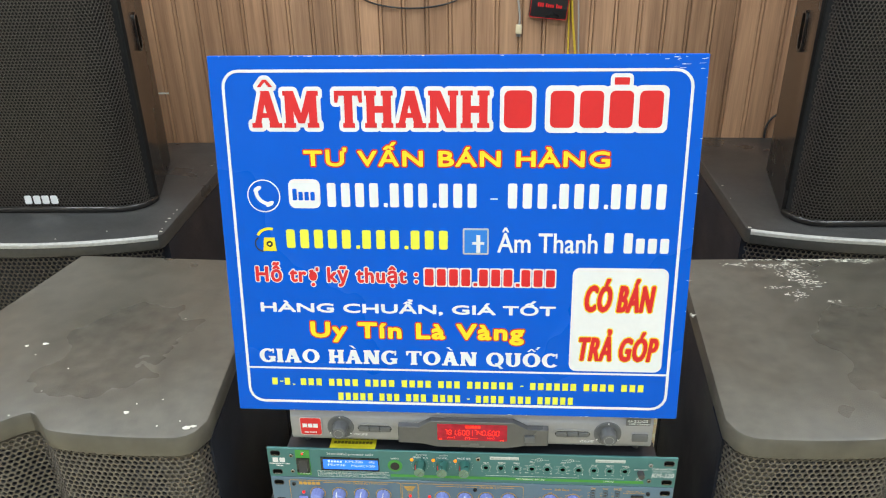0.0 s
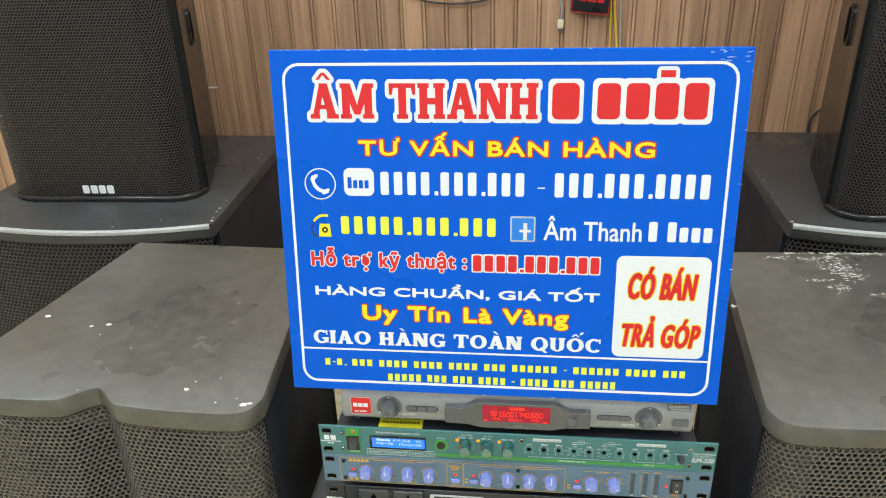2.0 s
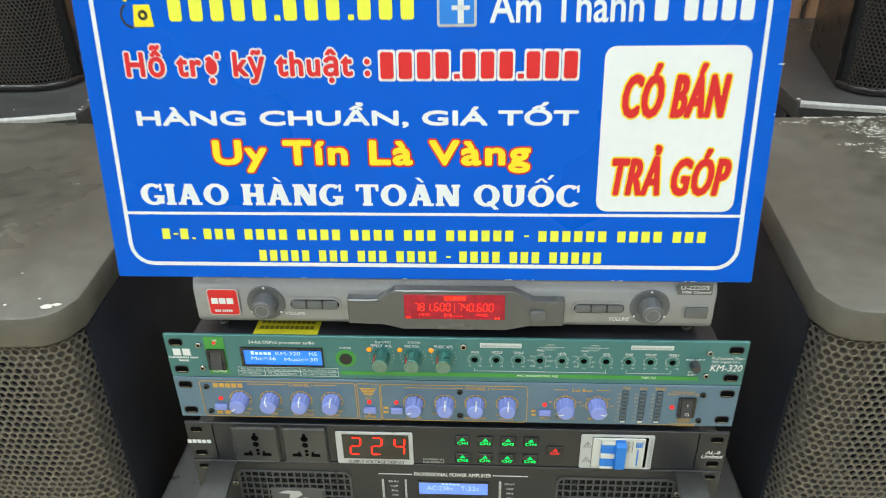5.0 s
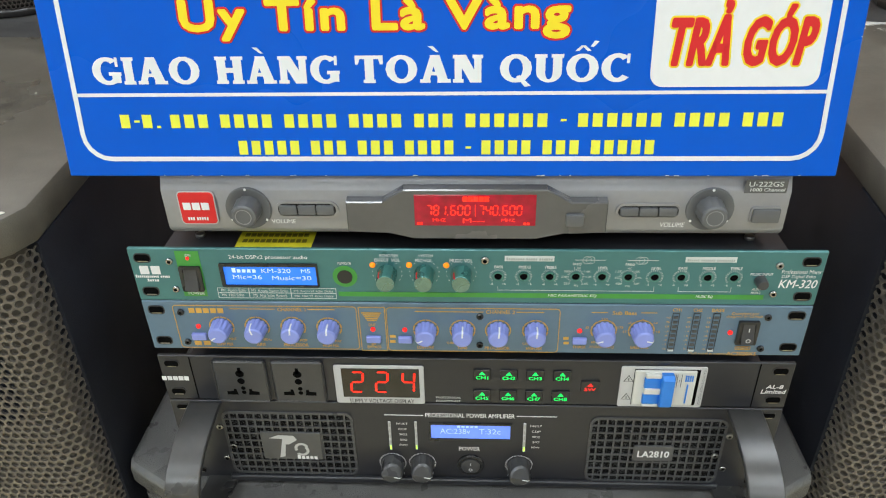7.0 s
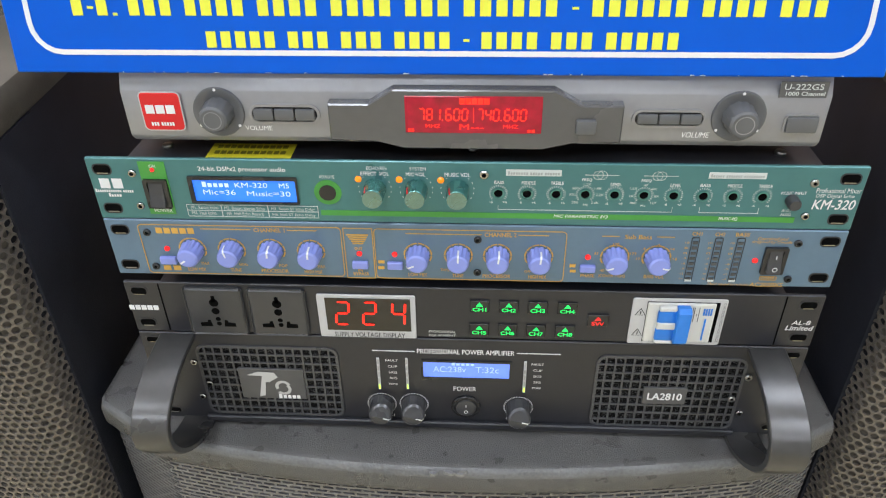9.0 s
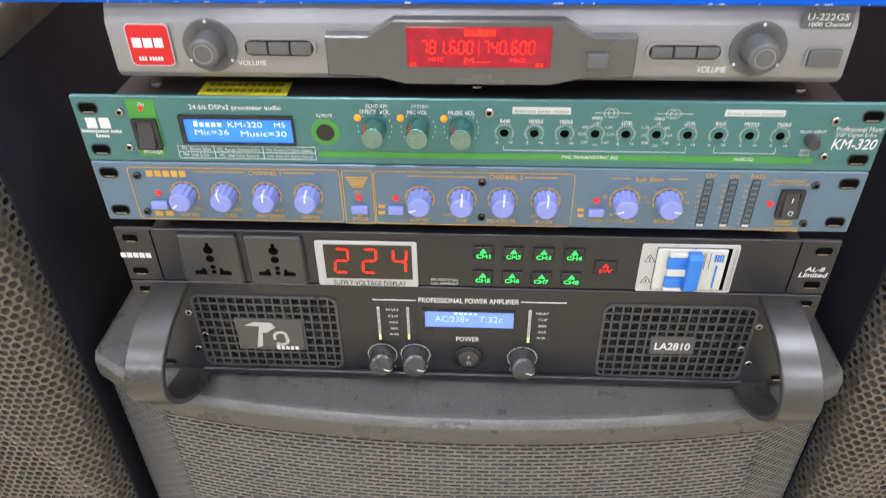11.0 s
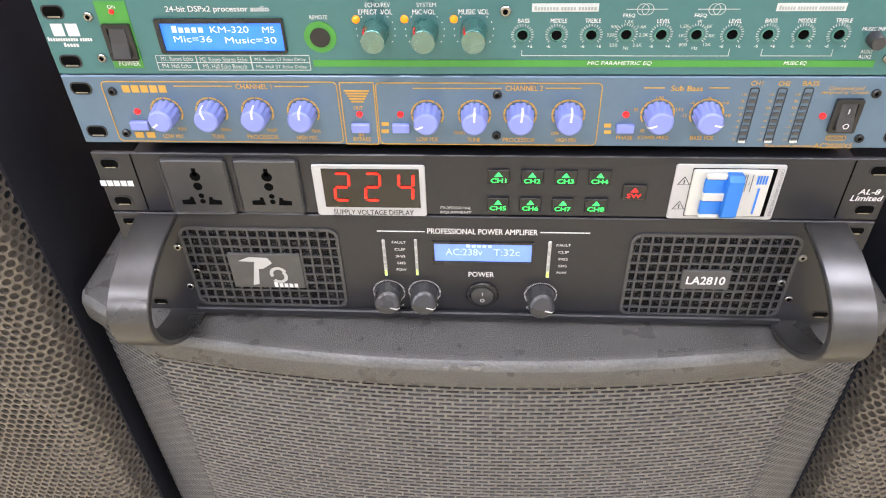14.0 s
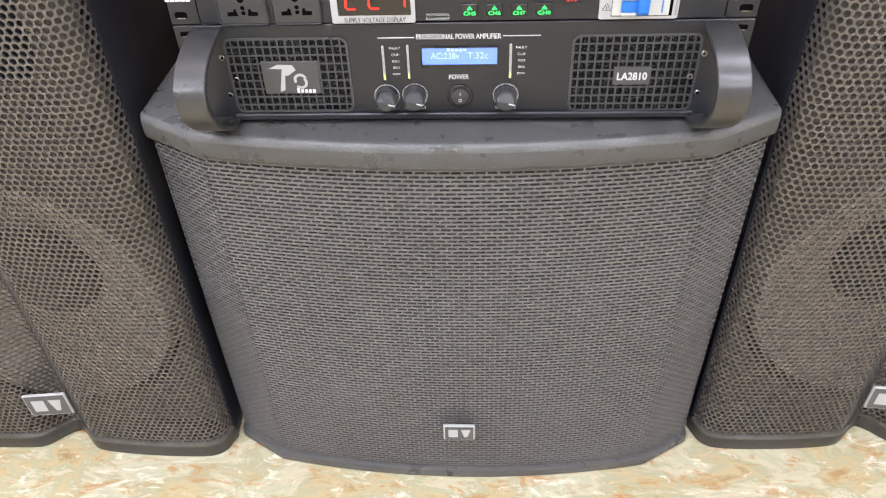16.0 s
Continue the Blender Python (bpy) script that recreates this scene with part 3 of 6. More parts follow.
def slab_shapes(word, thick, thin, foot):
    """Outlines of upright capitals with slab feet, one unit high: the pieces and the whole width."""
    def rect(x0, x1, z0, z1):
        return [(x0, z0), (x1, z0), (x1, z1), (x0, z1)]

    def bow(cx, rx, a0, a1):
        out, n = [], 14
        for i in range(n):
            p, q = radians(a0 + (a1 - a0) * i / n), radians(a0 + (a1 - a0) * (i + 1) / n)
            out.append([(cx + k * math.cos(t), 0.5 + m * math.sin(t)) for t, k, m in ((p, rx, 0.52), (q, rx, 0.52), (q, rx - thick, 0.52 - thin * 1.2), (p, rx - thick, 0.52 - thin * 1.2))])
        return out

    def stem(x, lo=True, hi=True):
        out = [rect(x, x + thick, 0, 1)]
        for z0, z1, on in ((0, thin, lo), (1 - thin, 1, hi)):
            if on:
                out.append(rect(x - foot, x + thick + foot, z0, z1))
        return out

    pieces, at = [], 0.0
    for c in word:
        base = {"Â": "A", "À": "A", "Ố": "O"}.get(c, c)
        if base == " ":
            at += 0.42
            continue
        t, f = thick, foot
        if base == "I":
            w, g = t + 2 * f, stem(f)
        elif base == "H":
            w = 0.86
            g = stem(f) + stem(w - f - t) + [rect(f + t, w - f - t, 0.5 - thin * 0.7, 0.5 + thin * 0.7)]
        elif base == "N":
            w = 0.9
            n = t * 0.8
            g = [rect(f, f + n, 0, 1), rect(0, 2 * f + n, 0, thin), rect(0, f + n, 1 - thin, 1), rect(w - f - n, w - f, 0, 1), rect(w - 2 * f - n, w, 1 - thin, 1), [(f, 1), (f + t * 1.25, 1), (w - f, 0), (w - f - t * 1.25, 0)]]
        elif base == "T":
            w = 0.84
            g = [rect(w / 2 - t / 2, w / 2 + t / 2, 0, 1), rect(w / 2 - t / 2 - f, w / 2 + t / 2 + f, 0, thin), rect(0, w, 1 - thin, 1), [(0, 0.68), (thin * 0.7, 0.68), (thin * 1.3, 1), (0, 1)], [(w - thin * 0.7, 0.68), (w, 0.68), (w, 1), (w - thin * 1.3, 1)]]
        elif base == "M":
            w = 1.08
            n = t * 0.85
            g = stem(f, True, False) + stem(w - f - t, True, False) + [rect(0, f + t, 1 - thin, 1), rect(w - f - t, w, 1 - thin, 1), [(f, 1), (f + n * 1.3, 1), (w / 2 + n * 0.45, 0.12), (w / 2 - n * 0.45, 0.12)], [(w - f - n * 1.3, 1), (w - f, 1), (w / 2 + n * 0.45, 0.12), (w / 2 - n * 0.45, 0.12)]]
        elif base == "A":
            w = 0.92
            g = [[(f, 0), (f + t * 0.8, 0), (w / 2 + t * 0.2, 1), (w / 2 - t * 0.5, 1)], [(w - f - t * 1.1, 0), (w - f, 0), (w / 2 + t * 0.5, 1), (w / 2 - t * 0.6, 1)], rect(w * 0.3, w * 0.7, 0.27, 0.27 + thin), rect(0, 2 * f + t * 0.8, 0, thin), rect(w - 2 * f - t * 1.1, w, 0, thin)]
        elif base == "U":
            w, r = 0.86, 0.86 / 2 - f
            g = [[(x, 0.36 + (z - 0.5) * 0.72) for x, z in q] for q in bow(w / 2, r, 180, 360)] + [rect(f, f + t, 0.36, 1), rect(w - f - t, w - f, 0.36, 1), rect(0, 2 * f + t, 1 - thin, 1), rect(w - 2 * f - t, w, 1 - thin, 1)]
        else:
            w = 0.96 if base in "OQ" else 0.88
            r = w / 2 if base in "OQ" else w * 0.54
            g = bow(r, r, 0, 360) if base in "OQ" else bow(r, r, 48, 318)
            if base == "Q":
                g += [[(w * 0.5, 0.2), (w * 0.62, 0.26), (w * 0.98, -0.14), (w * 0.78, -0.16)]]
            if base in "CG":
                g += [rect(w * 0.84, w * 0.94, 0.66, 1.0)]
            if base == "G":
                g += [rect(w * 0.68, w * 0.68 + t, 0.06, 0.46), rect(w * 0.58, w * 1.02, 0.46 - thin, 0.46)]
        if c in "ÂỐ":
            g += [[(w / 2 - 0.24, 1.1), (w / 2 - 0.12, 1.1), (w / 2 + 0.06, 1.3), (w / 2 - 0.06, 1.3)], [(w / 2 + 0.12, 1.1), (w / 2 + 0.24, 1.1), (w / 2 + 0.06, 1.3), (w / 2 - 0.06, 1.3)]]
        if c == "Ố":
            g += [[(w / 2 + 0.2, 1.26), (w / 2 + 0.3, 1.24), (w / 2 + 0.46, 1.44), (w / 2 + 0.32, 1.46)]]
        if c == "À":
            g += [[(w / 2 - 0.22, 1.32), (w / 2 - 0.06, 1.32), (w / 2 + 0.12, 1.1), (w / 2 + 0.02, 1.1)]]
        pieces += [[(at + x, z) for x, z in q] for q in g]
        at += w + 0.07
    return pieces, at - 0.07


def slab_lettering(word, x0, x1, z0, cap, material, parent, thick=0.24, thin=0.13, foot=0.05, y=-0.0009, rim=None):
    """Heavy slab capitals that fill x0..x1 from z0, with an optional rim (width, material) behind them."""
    pieces, width = slab_shapes(word, thick, thin, foot)
    for k, (spread, mm) in enumerate([(0.0, material)] + ([rim] if rim else [])):
        steps = 24 if spread else 0
        verts, faces = [], []
        for n, q in enumerate((a, q) for a in range(steps + 1) for q in pieces):
            a, q = q
            dx, dz = (spread * math.cos(2 * math.pi * a / steps), spread * math.sin(2 * math.pi * a / steps)) if a else (0, 0)
            faces.append(tuple(range(len(verts), len(verts) + len(q))))
            verts += [(x0 + (x1 - x0) * px / width + dx, y + 0.0003 * k + 0.0000004 * n, z0 + cap * pz + dz) for px, pz in q]
        raw("lettering" if k == 0 else "lettering_rim", verts, faces, mm, parent)


def write_all():
    made = []
    for row in TEXTS:
        c = bpy.data.curves.new("text", "FONT")
        c.body, c.shear, c.resolution_u = row[0], row[9], 3
        c.space_character = 1.12 if row[10] else 1.0
        made.append(new("text", c))
    bpy.context.view_layer.update()
    graph = bpy.context.evaluated_depsgraph_get()
    for ob, (body, x0, x1, z0, z1, material, parent, y, bold, shear, outline, name) in zip(made, TEXTS):
        upright = name == "side_lettering"
        me = bpy.data.meshes.new_from_object(ob.evaluated_get(graph))
        co = np.zeros(len(me.vertices) * 3)
        me.vertices.foreach_get("co", co)
        co = co.reshape(-1, 3)
        lo, hi = co.min(0), co.max(0)
        grow = bold * (z1 - z0) / (hi[1] - lo[1])
        sx, sz = (x1 - x0 - 2 * grow) / (hi[0] - lo[0]), (z1 - z0 - 2 * grow) / (hi[1] - lo[1])
        flat = np.stack([x0 + grow + (co[:, 0] - lo[0]) * sx, np.full(len(co), y), z0 + grow + (co[:, 1] - lo[1]) * sz], 1)
        if upright:
            along_z = z1 - (co[:, 0] - lo[0]) * (z1 - z0) / (hi[0] - lo[0])
            flat = np.stack([x0 + (co[:, 1] - lo[1]) * (x1 - x0) / (hi[1] - lo[1]), np.full(len(co), y), along_z], 1)
        polys = [tuple(p.vertices) for p in me.polygons]
        bpy.data.meshes.remove(me)
        for k, (spread, mm) in enumerate([(grow, material)] + ([(grow + outline[0] * sz, outline[1])] if outline else [])):
            steps = 0 if spread < 1e-6 else (6 if spread < 0.0004 else 12 if spread < 0.0012 else 32)
            shifts = [(0.0, 0.0)] + [(spread * math.cos(2 * math.pi * i / steps), spread * math.sin(2 * math.pi * i / steps)) for i in range(steps)]
            verts, faces = [], []
            for n, (dx, dz) in enumerate(shifts):
                faces += [tuple(v + len(verts) for v in p) for p in polys]
                verts += (flat + np.array([dx, 0.0003 * k + 0.000006 * n, dz])).tolist()
            raw(name if k == 0 else name + "_rim", verts, faces, mm, parent)
    for ob in made:
        bpy.data.objects.remove(ob)


def bars(pattern, x0, x1, z0, z1, material, parent, y=-0.0004, slim=0.72, name="fine_print", lean=0.0, rim=None):
    """Plain bars in place of writing: one for each sign of the pattern, with gaps for spaces and small ones for dots."""
    wide = {" ": 0.6, ".": 0.45, "-": 0.6, "I": 0.45}
    total = sum(wide.get(c, 1.0) for c in pattern)
    for k, (grow, material_now) in enumerate([(0.0, material)] + ([rim] if rim else [])):
        bm, at = bmesh.new(), 0.0
        for c in pattern:
            w = wide.get(c, 1.0)
            a, b = x0 + (x1 - x0) * at / total, x0 + (x1 - x0) * (at + w * slim) / total
            at += w
            if c == " ":
                continue
            h = z1 - z0
            lo, hi = {".": (z0, z0 + h * 0.18), "-": (z0 + h * 0.42, z0 + h * 0.58)}.get(c, (z0, z1 if c.isupper() or c.isdigit() else z0 + h * 0.74))
            a, b, lo, hi = a - grow, b + grow, lo - grow, hi + grow
            yy = y + 0.0003 * k + (0.00001 * at if k else 0)
            if k == 0 and h > 0.012:
                part("writing_bar", prism(rounded(a, b, lo, hi, min(b - a, hi - lo) * 0.22, 3), yy, yy + 0.0002, "y"), material_now, parent)
                continue
            shape = rounded(a, b, lo, hi, grow * 1.2, 4) if grow else ((a, lo), (b, lo), (b, hi), (a, hi))
            bm.faces.new([bm.verts.new((px, yy, pz)) for px, pz in shape])
        if bm.faces:
            tagged(part(name if k == 0 else name + "_rim", bm, material_now, parent), kind="stuff")
        else:
            bm.free()


def plate(name, points, y, thick, material, parent, label="", bevel=0.0):
    return part(name, prism(points, y, y - thick, "y", bevel, 1), material, parent, label)


def strip(name, x0, x1, z0, z1, material, parent, y=-0.0001, thick=0.0003, label=""):
    if name == "bracket":
        if x1 - x0 < z1 - z0:
            x0, x1 = (x0 + x1) / 2 - 0.00012, (x0 + x1) / 2 + 0.00012
        else:
            z0, z1 = (z0 + z1) / 2 - 0.00012, (z0 + z1) / 2 + 0.00012
    return part(name, box(x0, x1, y - thick, y, z0, z1), material, parent, label)


def frame_line(name, x0, x1, z0, z1, r, w, material, parent, y=-0.0003):
    return part(name, ring_outline(rounded(x0, x1, z0, z1, r), rounded(x0 + w, x1 - w, z0 + w, z1 - w, max(r - w, 0.0001)), y - 0.0003, y), material, parent)


def disc(name, x, z, r, material, parent, y0=0.0, y1=-0.0005, seg=24, label=""):
    return part(name, turned([(y0, r), (y1, r)], x, z, seg), material, parent, label)


def led(x, z, material, parent, r=0.0017):
    return part("indicator_lamp", turned([(0, r), (-0.0008, r), (-0.0016, r * 0.7), (-0.0019, r * 0.25)], x, z, 14), material, parent, "", True)


def screw(x, z, parent, r=0.0026, y=0.0, metal=None):
    s = part("screw", turned([(y, r), (y - 0.0012, r), (y - 0.0018, r * 0.8), (y - 0.0018, r * 0.5), (y - 0.0008, r * 0.45)], x, z, 16), metal or CHROME, parent, "dark screw" if metal else "steel screw", True)
    part("socket", turned([(y - 0.001, r * 0.45), (y - 0.0012, r * 0.44)], x, z, 6), HOLE, s)


def ear_slot(x, z, parent, w=0.011, h=0.0062):
    s = part("rack_slot", ring_outline(rounded(x - w / 2 - 0.0008, x + w / 2 + 0.0008, z - h / 2 - 0.0008, z + h / 2 + 0.0008, h / 2), rounded(x - w / 2, x + w / 2, z - h / 2, z + h / 2, h / 2 - 0.0004), -0.0004, 0.0), RACK_BLACK, parent)
    part("opening", prism(rounded(x - w / 2, x + w / 2, z - h / 2, z + h / 2, h / 2 - 0.0004), -0.0003, -0.0001, "y"), HOLE, s)
    part("slot_lip", box(x - w * 0.32, x + w * 0.32, -0.0006, -0.0003, z - h / 2 + 0.0002, z - h / 2 + 0.0009), CHROME, s)


def arcs(name, x, z, r0, r1, a0, a1, pieces, material, parent, y=-0.0004, gap=0.12, bm=None):
    bm = bmesh.new()
    for k in range(pieces):
        s0, s1 = a0 + (a1 - a0) * (k + gap / 2) / pieces, a0 + (a1 - a0) * (k + 1 - gap / 2) / pieces
        n = max(1, int(abs(s1 - s0) / 12))
        ring = [[bm.verts.new((x + r * math.cos(radians(s0 + (s1 - s0) * i / n)), y, z + r * math.sin(radians(s0 + (s1 - s0) * i / n)))) for i in range(n + 1)] for r in (r0, r1)]
        for i in range(n):
            bm.faces.new((ring[0][i], ring[0][i + 1], ring[1][i + 1], ring[1][i]))
    return tagged(part(name, bm, material, parent), kind="stuff" if pieces > 1 else "")


def knob(x, z, r, length, material, parent, angle=90, mark=WHITE, flutes=0, label="", wedge=False):
    """A turned knob on a short collar; angle is where its mark points."""
    own = bmesh.new()
    seg = 36
    rows = []
    for y, f, flute in ((-0.0005, 1.0, 1), (-length * 0.25, 0.97, 1), (-length * 0.75, 0.92, 1), (-length * 0.93, 0.86, 0), (-length, 0.72, 0)):
        rows.append([own.verts.new((x + r * f * (1 - (0.06 * flutes if flute and i % 3 == 0 else 0)) * math.cos(2 * math.pi * i / seg), y, z + r * f * (1 - (0.06 * flutes if flute and i % 3 == 0 else 0)) * math.sin(2 * math.pi * i / seg))) for i in range(seg)])
    for a, b in zip(rows, rows[1:]):
        for i in range(seg):
            own.faces.new((a[i], a[(i + 1) % seg], b[(i + 1) % seg], b[i]))
    own.faces.new(rows[-1])
    if wedge:
        own.faces.ensure_lookup_table()
        bmesh.ops.bisect_plane(own, geom=own.verts[:] + own.edges[:] + own.faces[:], plane_co=(x, 0, z), plane_no=(0.25, 0, 1))
        for v in own.verts:
            up = (v.co.z - z + 0.25 * (v.co.x - x)) / r
            if up > 0 and v.co.y < -length * 0.5:
                v.co.y += length * 0.42 * up * min(1, (-v.co.y / length - 0.5) * 4)
    bmesh.ops.recalc_face_normals(own, faces=own.faces[:])
    k = part("knob", own, material, parent, label, not wedge)
    c, s = math.cos(radians(angle)), math.sin(radians(angle))
    bm = bmesh.new()
    w = 0.0006
    ring = [(0.25, -length - 0.0002), (0.75, -length - 0.0002), (0.93, -length * 0.86 - 0.0003), (0.975, -length * 0.5)]
    for (f0, y0), (f1, y1) in zip(ring, ring[1:]):
        bm.faces.new([bm.verts.new((x + c * r * f - s * q, y, z + s * r * f + c * q)) for f, y, q in ((f0, y0, -w), (f1, y1, -w), (f1, y1, w), (f0, y0, w))])
    part("pointer", bm, mark, k)
    return k


def rocker(x0, x1, z0, z1, parent, marks=True):
    """A mains rocker switch: a bezel and a paddle pressed in at its top."""
    s = part("rocker_switch", ring_outline(rounded(x0, x1, z0, z1, 0.001, 2), rounded(x0 + 0.0026, x1 - 0.0026, z0 + 0.0022, z1 - 0.0022, 0.0006, 2), -0.0022, 0.0), SWITCH, parent, "black rocker switch")
    zm = (z0 + z1) / 2
    part("paddle", prism([(-0.0006, z0 + 0.0024), (-0.0052, z0 + 0.0026), (-0.0028, zm), (-0.0015, z1 - 0.0024), (-0.0002, z1 - 0.0022)], x0 + 0.0029, x1 - 0.0029, "x", 0.0004, 1), SOCKET, s)
    if marks:
        xm = (x0 + x1) / 2
        arcs("mark", xm, z0 + (z1 - z0) * 0.3, 0.0012, 0.0017, 0, 360, 1, WHITE, s, y=-0.0053, gap=0)
        strip("mark", xm - 0.0003, xm + 0.0003, z0 + (z1 - z0) * 0.62, z0 + (z1 - z0) * 0.76, WHITE, s, y=-0.0032)
    return s


# ---- echo mixer ----
for sx in (-1, 1):
    ear_slot(sx * 0.2315, 0.0365, mixer)
    ear_slot(sx * 0.2315, 0.008, mixer)
bars("XX", -0.23545, -0.21890, 0.02290, 0.03007, WHITE, mixer, slim=0.8, name="logo_mark")
bars("Xxxxxxxxxxxx xxxxx", -0.23969, -0.21435, 0.01998, 0.02241, WHITE, mixer)
bars("Xxxxx", -0.23165, -0.22295, 0.01671, 0.01917, WHITE, mixer)
strip("green_patch", -0.20726, -0.19015, 0.00404, 0.04251, GREEN_PRINT, mixer)
led(-0.19872, 0.03672, LED_RED, mixer, 0.0014)
lettering("ON", -0.20002, -0.19592, 0.03841, 0.04055, WHITE, mixer, y=-0.0009)
rocker(-0.20662, -0.19097, 0.00910, 0.03018, mixer, False)
lettering("POWER", -0.20378, -0.19167, 0.00574, 0.00843, WHITE, mixer, y=-0.0009, bold=0.01)
screw(-0.21226, 0.03412, mixer)
screw(-0.21239, 0.01026, mixer)
lettering("24-bit DSPx2 processor audio", -0.16927, -0.11340, 0.03550, 0.03962, WHITE, mixer, bold=0.012)
lcd = part("display", ring_outline(rounded(-0.17731, -0.10700, 0.01312, 0.03272, 0.0008), rounded(-0.17467, -0.10830, 0.01443, 0.03039, 0.0004), -0.0014, 0), SWITCH, mixer, "black-framed blue backlit display")
strip("screen", -0.17498, -0.10800, 0.01410, 0.03070, LCD, lcd, y=0.0, thick=0.0002)
bars("Xxxxx", -0.16864, -0.15054, 0.02491, 0.02870, LCD_INK, lcd, y=-0.0004)
lettering("KM-320", -0.14754, -0.12649, 0.02473, 0.02835, LCD_INK, lcd, y=-0.0004)
lettering("M5", -0.11906, -0.11253, 0.02471, 0.02816, LCD_INK, lcd, y=-0.0004)
lettering("Mic=36", -0.16881, -0.14779, 0.01930, 0.02300, LCD_INK, lcd, y=-0.0004)
lettering("Music=30", -0.14052, -0.11228, 0.01865, 0.02233, LCD_INK, lcd, y=-0.0004)
mode_table = frame_line("mode_table", -0.18208, -0.09573, 0.00279, 0.01180, 0.0003, 0.0003, PALE, mixer)
strip("rule", -0.18208, -0.09573, 0.00716, 0.00749, PALE, mode_table)
strip("rule", -0.15945, -0.15897, 0.00275, 0.01179, PALE, mode_table)
strip("rule", -0.12879, -0.12832, 0.00281, 0.01181, PALE, mode_table)
lettering("M1. Room Echo", -0.17925, -0.16127, 0.00829, 0.01096, PALE, mode_table)
lettering("M2. Room Stereo Echo", -0.15726, -0.13061, 0.00799, 0.01064, PALE, mode_table)
lettering("M3. Room ST Echo Delay", -0.12630, -0.09799, 0.00769, 0.01034, PALE, mode_table)
lettering("M4. Hall Echo", -0.17939, -0.16319, 0.00409, 0.00679, PALE, mode_table)
lettering("M5. Hall Echo Reverb", -0.15631, -0.13170, 0.00380, 0.00649, PALE, mode_table)
lettering("M6. Hall ST Echo Delay", -0.12614, -0.09796, 0.00334, 0.00603, PALE, mode_table)
lettering("REMOTE", -0.09241, -0.08302, 0.03215, 0.03430, WHITE, mixer)
disc("remote_eye", -0.08814, 0.02215, 0.0088, GREEN_PRINT, mixer, label="dark sensor window in green ring")
disc("sensor", -0.08814, 0.02215, 0.0054, SWITCH, mixer, 0, -0.0014)
strip("green_stripe", -0.09396, 0.20491, 0.00508, 0.00889, GREEN_PRINT, mixer, y=-0.0001)
for cx, cz in ((-0.05785, 0.02555), (-0.03166, 0.02552), (-0.00579, 0.02549)):
    kn = knob(cx, cz, 0.0072, 0.0145, KNOB_METAL, mixer, 135, RED_PRINT, 1, "green metal knob with brushed face")
    disc("knob_face", cx, cz, 0.0061, KNOB_FACE, kn, -0.0143, -0.0149, 32)
    arcs("scale", cx, cz, 0.0102, 0.0106, -45, 225, 13, WHITE, mixer, gap=0.75)
led(-0.06793, 0.03200, LED_AMBER, mixer, 0.0021)
led(-0.04220, 0.03210, LED_AMBER, mixer, 0.0021)
led(-0.01623, 0.03204, LED_AMBER, mixer, 0.0021)
lettering("ECHO/REV", -0.06236, -0.04923, 0.03857, 0.04103, WHITE, mixer)
lettering("EFFECT  VOL", -0.06626, -0.04835, 0.03463, 0.03741, WHITE, mixer, bold=0.01)
lettering("SYSTEM", -0.03544, -0.02534, 0.03864, 0.04095, WHITE, mixer)
lettering("MIC VOL", -0.03788, -0.02574, 0.03457, 0.03734, WHITE, mixer, bold=0.01)
lettering("MUSIC VOL", -0.01378, 0.00220, 0.03451, 0.03742, WHITE, mixer, bold=0.01)
screw(0.01057, 0.03636, mixer, 0.003)
strip_a = strip("label_strip", 0.02414, 0.05822, 0.03585, 0.04015, PALE, mixer, label="white printed label strip")
bars("Xxxxxxxx xxxxx xxxxxx", 0.02539, 0.05740, 0.03685, 0.03915, FADED_INK, strip_a, y=-0.0009)
strip_b = strip("label_strip", 0.14709, 0.18139, 0.03579, 0.03994, PALE, mixer, label="white printed label strip")
bars("Xxxxxx xxxxxxx xxxxxxxxx", 0.14814, 0.18035, 0.03676, 0.03897, FADED_INK, strip_b, y=-0.0009)
for cx, cz in ((0.01984, 0.02336), (0.03769, 0.02335), (0.05573, 0.02333), (0.07377, 0.02353), (0.09184, 0.02352), (0.10982, 0.02350), (0.12799, 0.02348), (0.14607, 0.02347), (0.16406, 0.02345), (0.18183, 0.02343)):
    trimmer = part("trimmer", turned([(0, 0.0036), (-0.0012, 0.0036), (-0.0012, 0.0028), (-0.0002, 0.0027)], cx, cz, 20), KNOB_METAL, mixer)
    disc("shaft_hole", cx, cz, 0.0027, HOLE, trimmer, 0, -0.0004, 16)
    arcs("scale", cx, cz, 0.0046, 0.0060, -50, 230, 19, PALE, mixer, gap=0.72)
for body, b in (("BASS", (0.01717, 0.02320, 0.02991, 0.03226)), ("MIDDLE", (0.03411, 0.04263, 0.02988, 0.03222)), ("TREBLE", (0.05196, 0.06002, 0.02985, 0.03219)), ("FREQ", (0.07108, 0.07702, 0.03248, 0.03475)), ("LEVEL", (0.08875, 0.09537, 0.02959, 0.03188)), ("FREQ", (0.10713, 0.11329, 0.03241, 0.03467)), ("LEVEL", (0.12506, 0.13162, 0.02953, 0.03180)), ("BASS", (0.14316, 0.14928, 0.02978, 0.03205)), ("MIDDLE", (0.15963, 0.16837, 0.02975, 0.03201)), ("TREBLE", (0.17814, 0.18644, 0.02972, 0.03197))):
    lettering(body, *b, WHITE, mixer, bold=0.012)
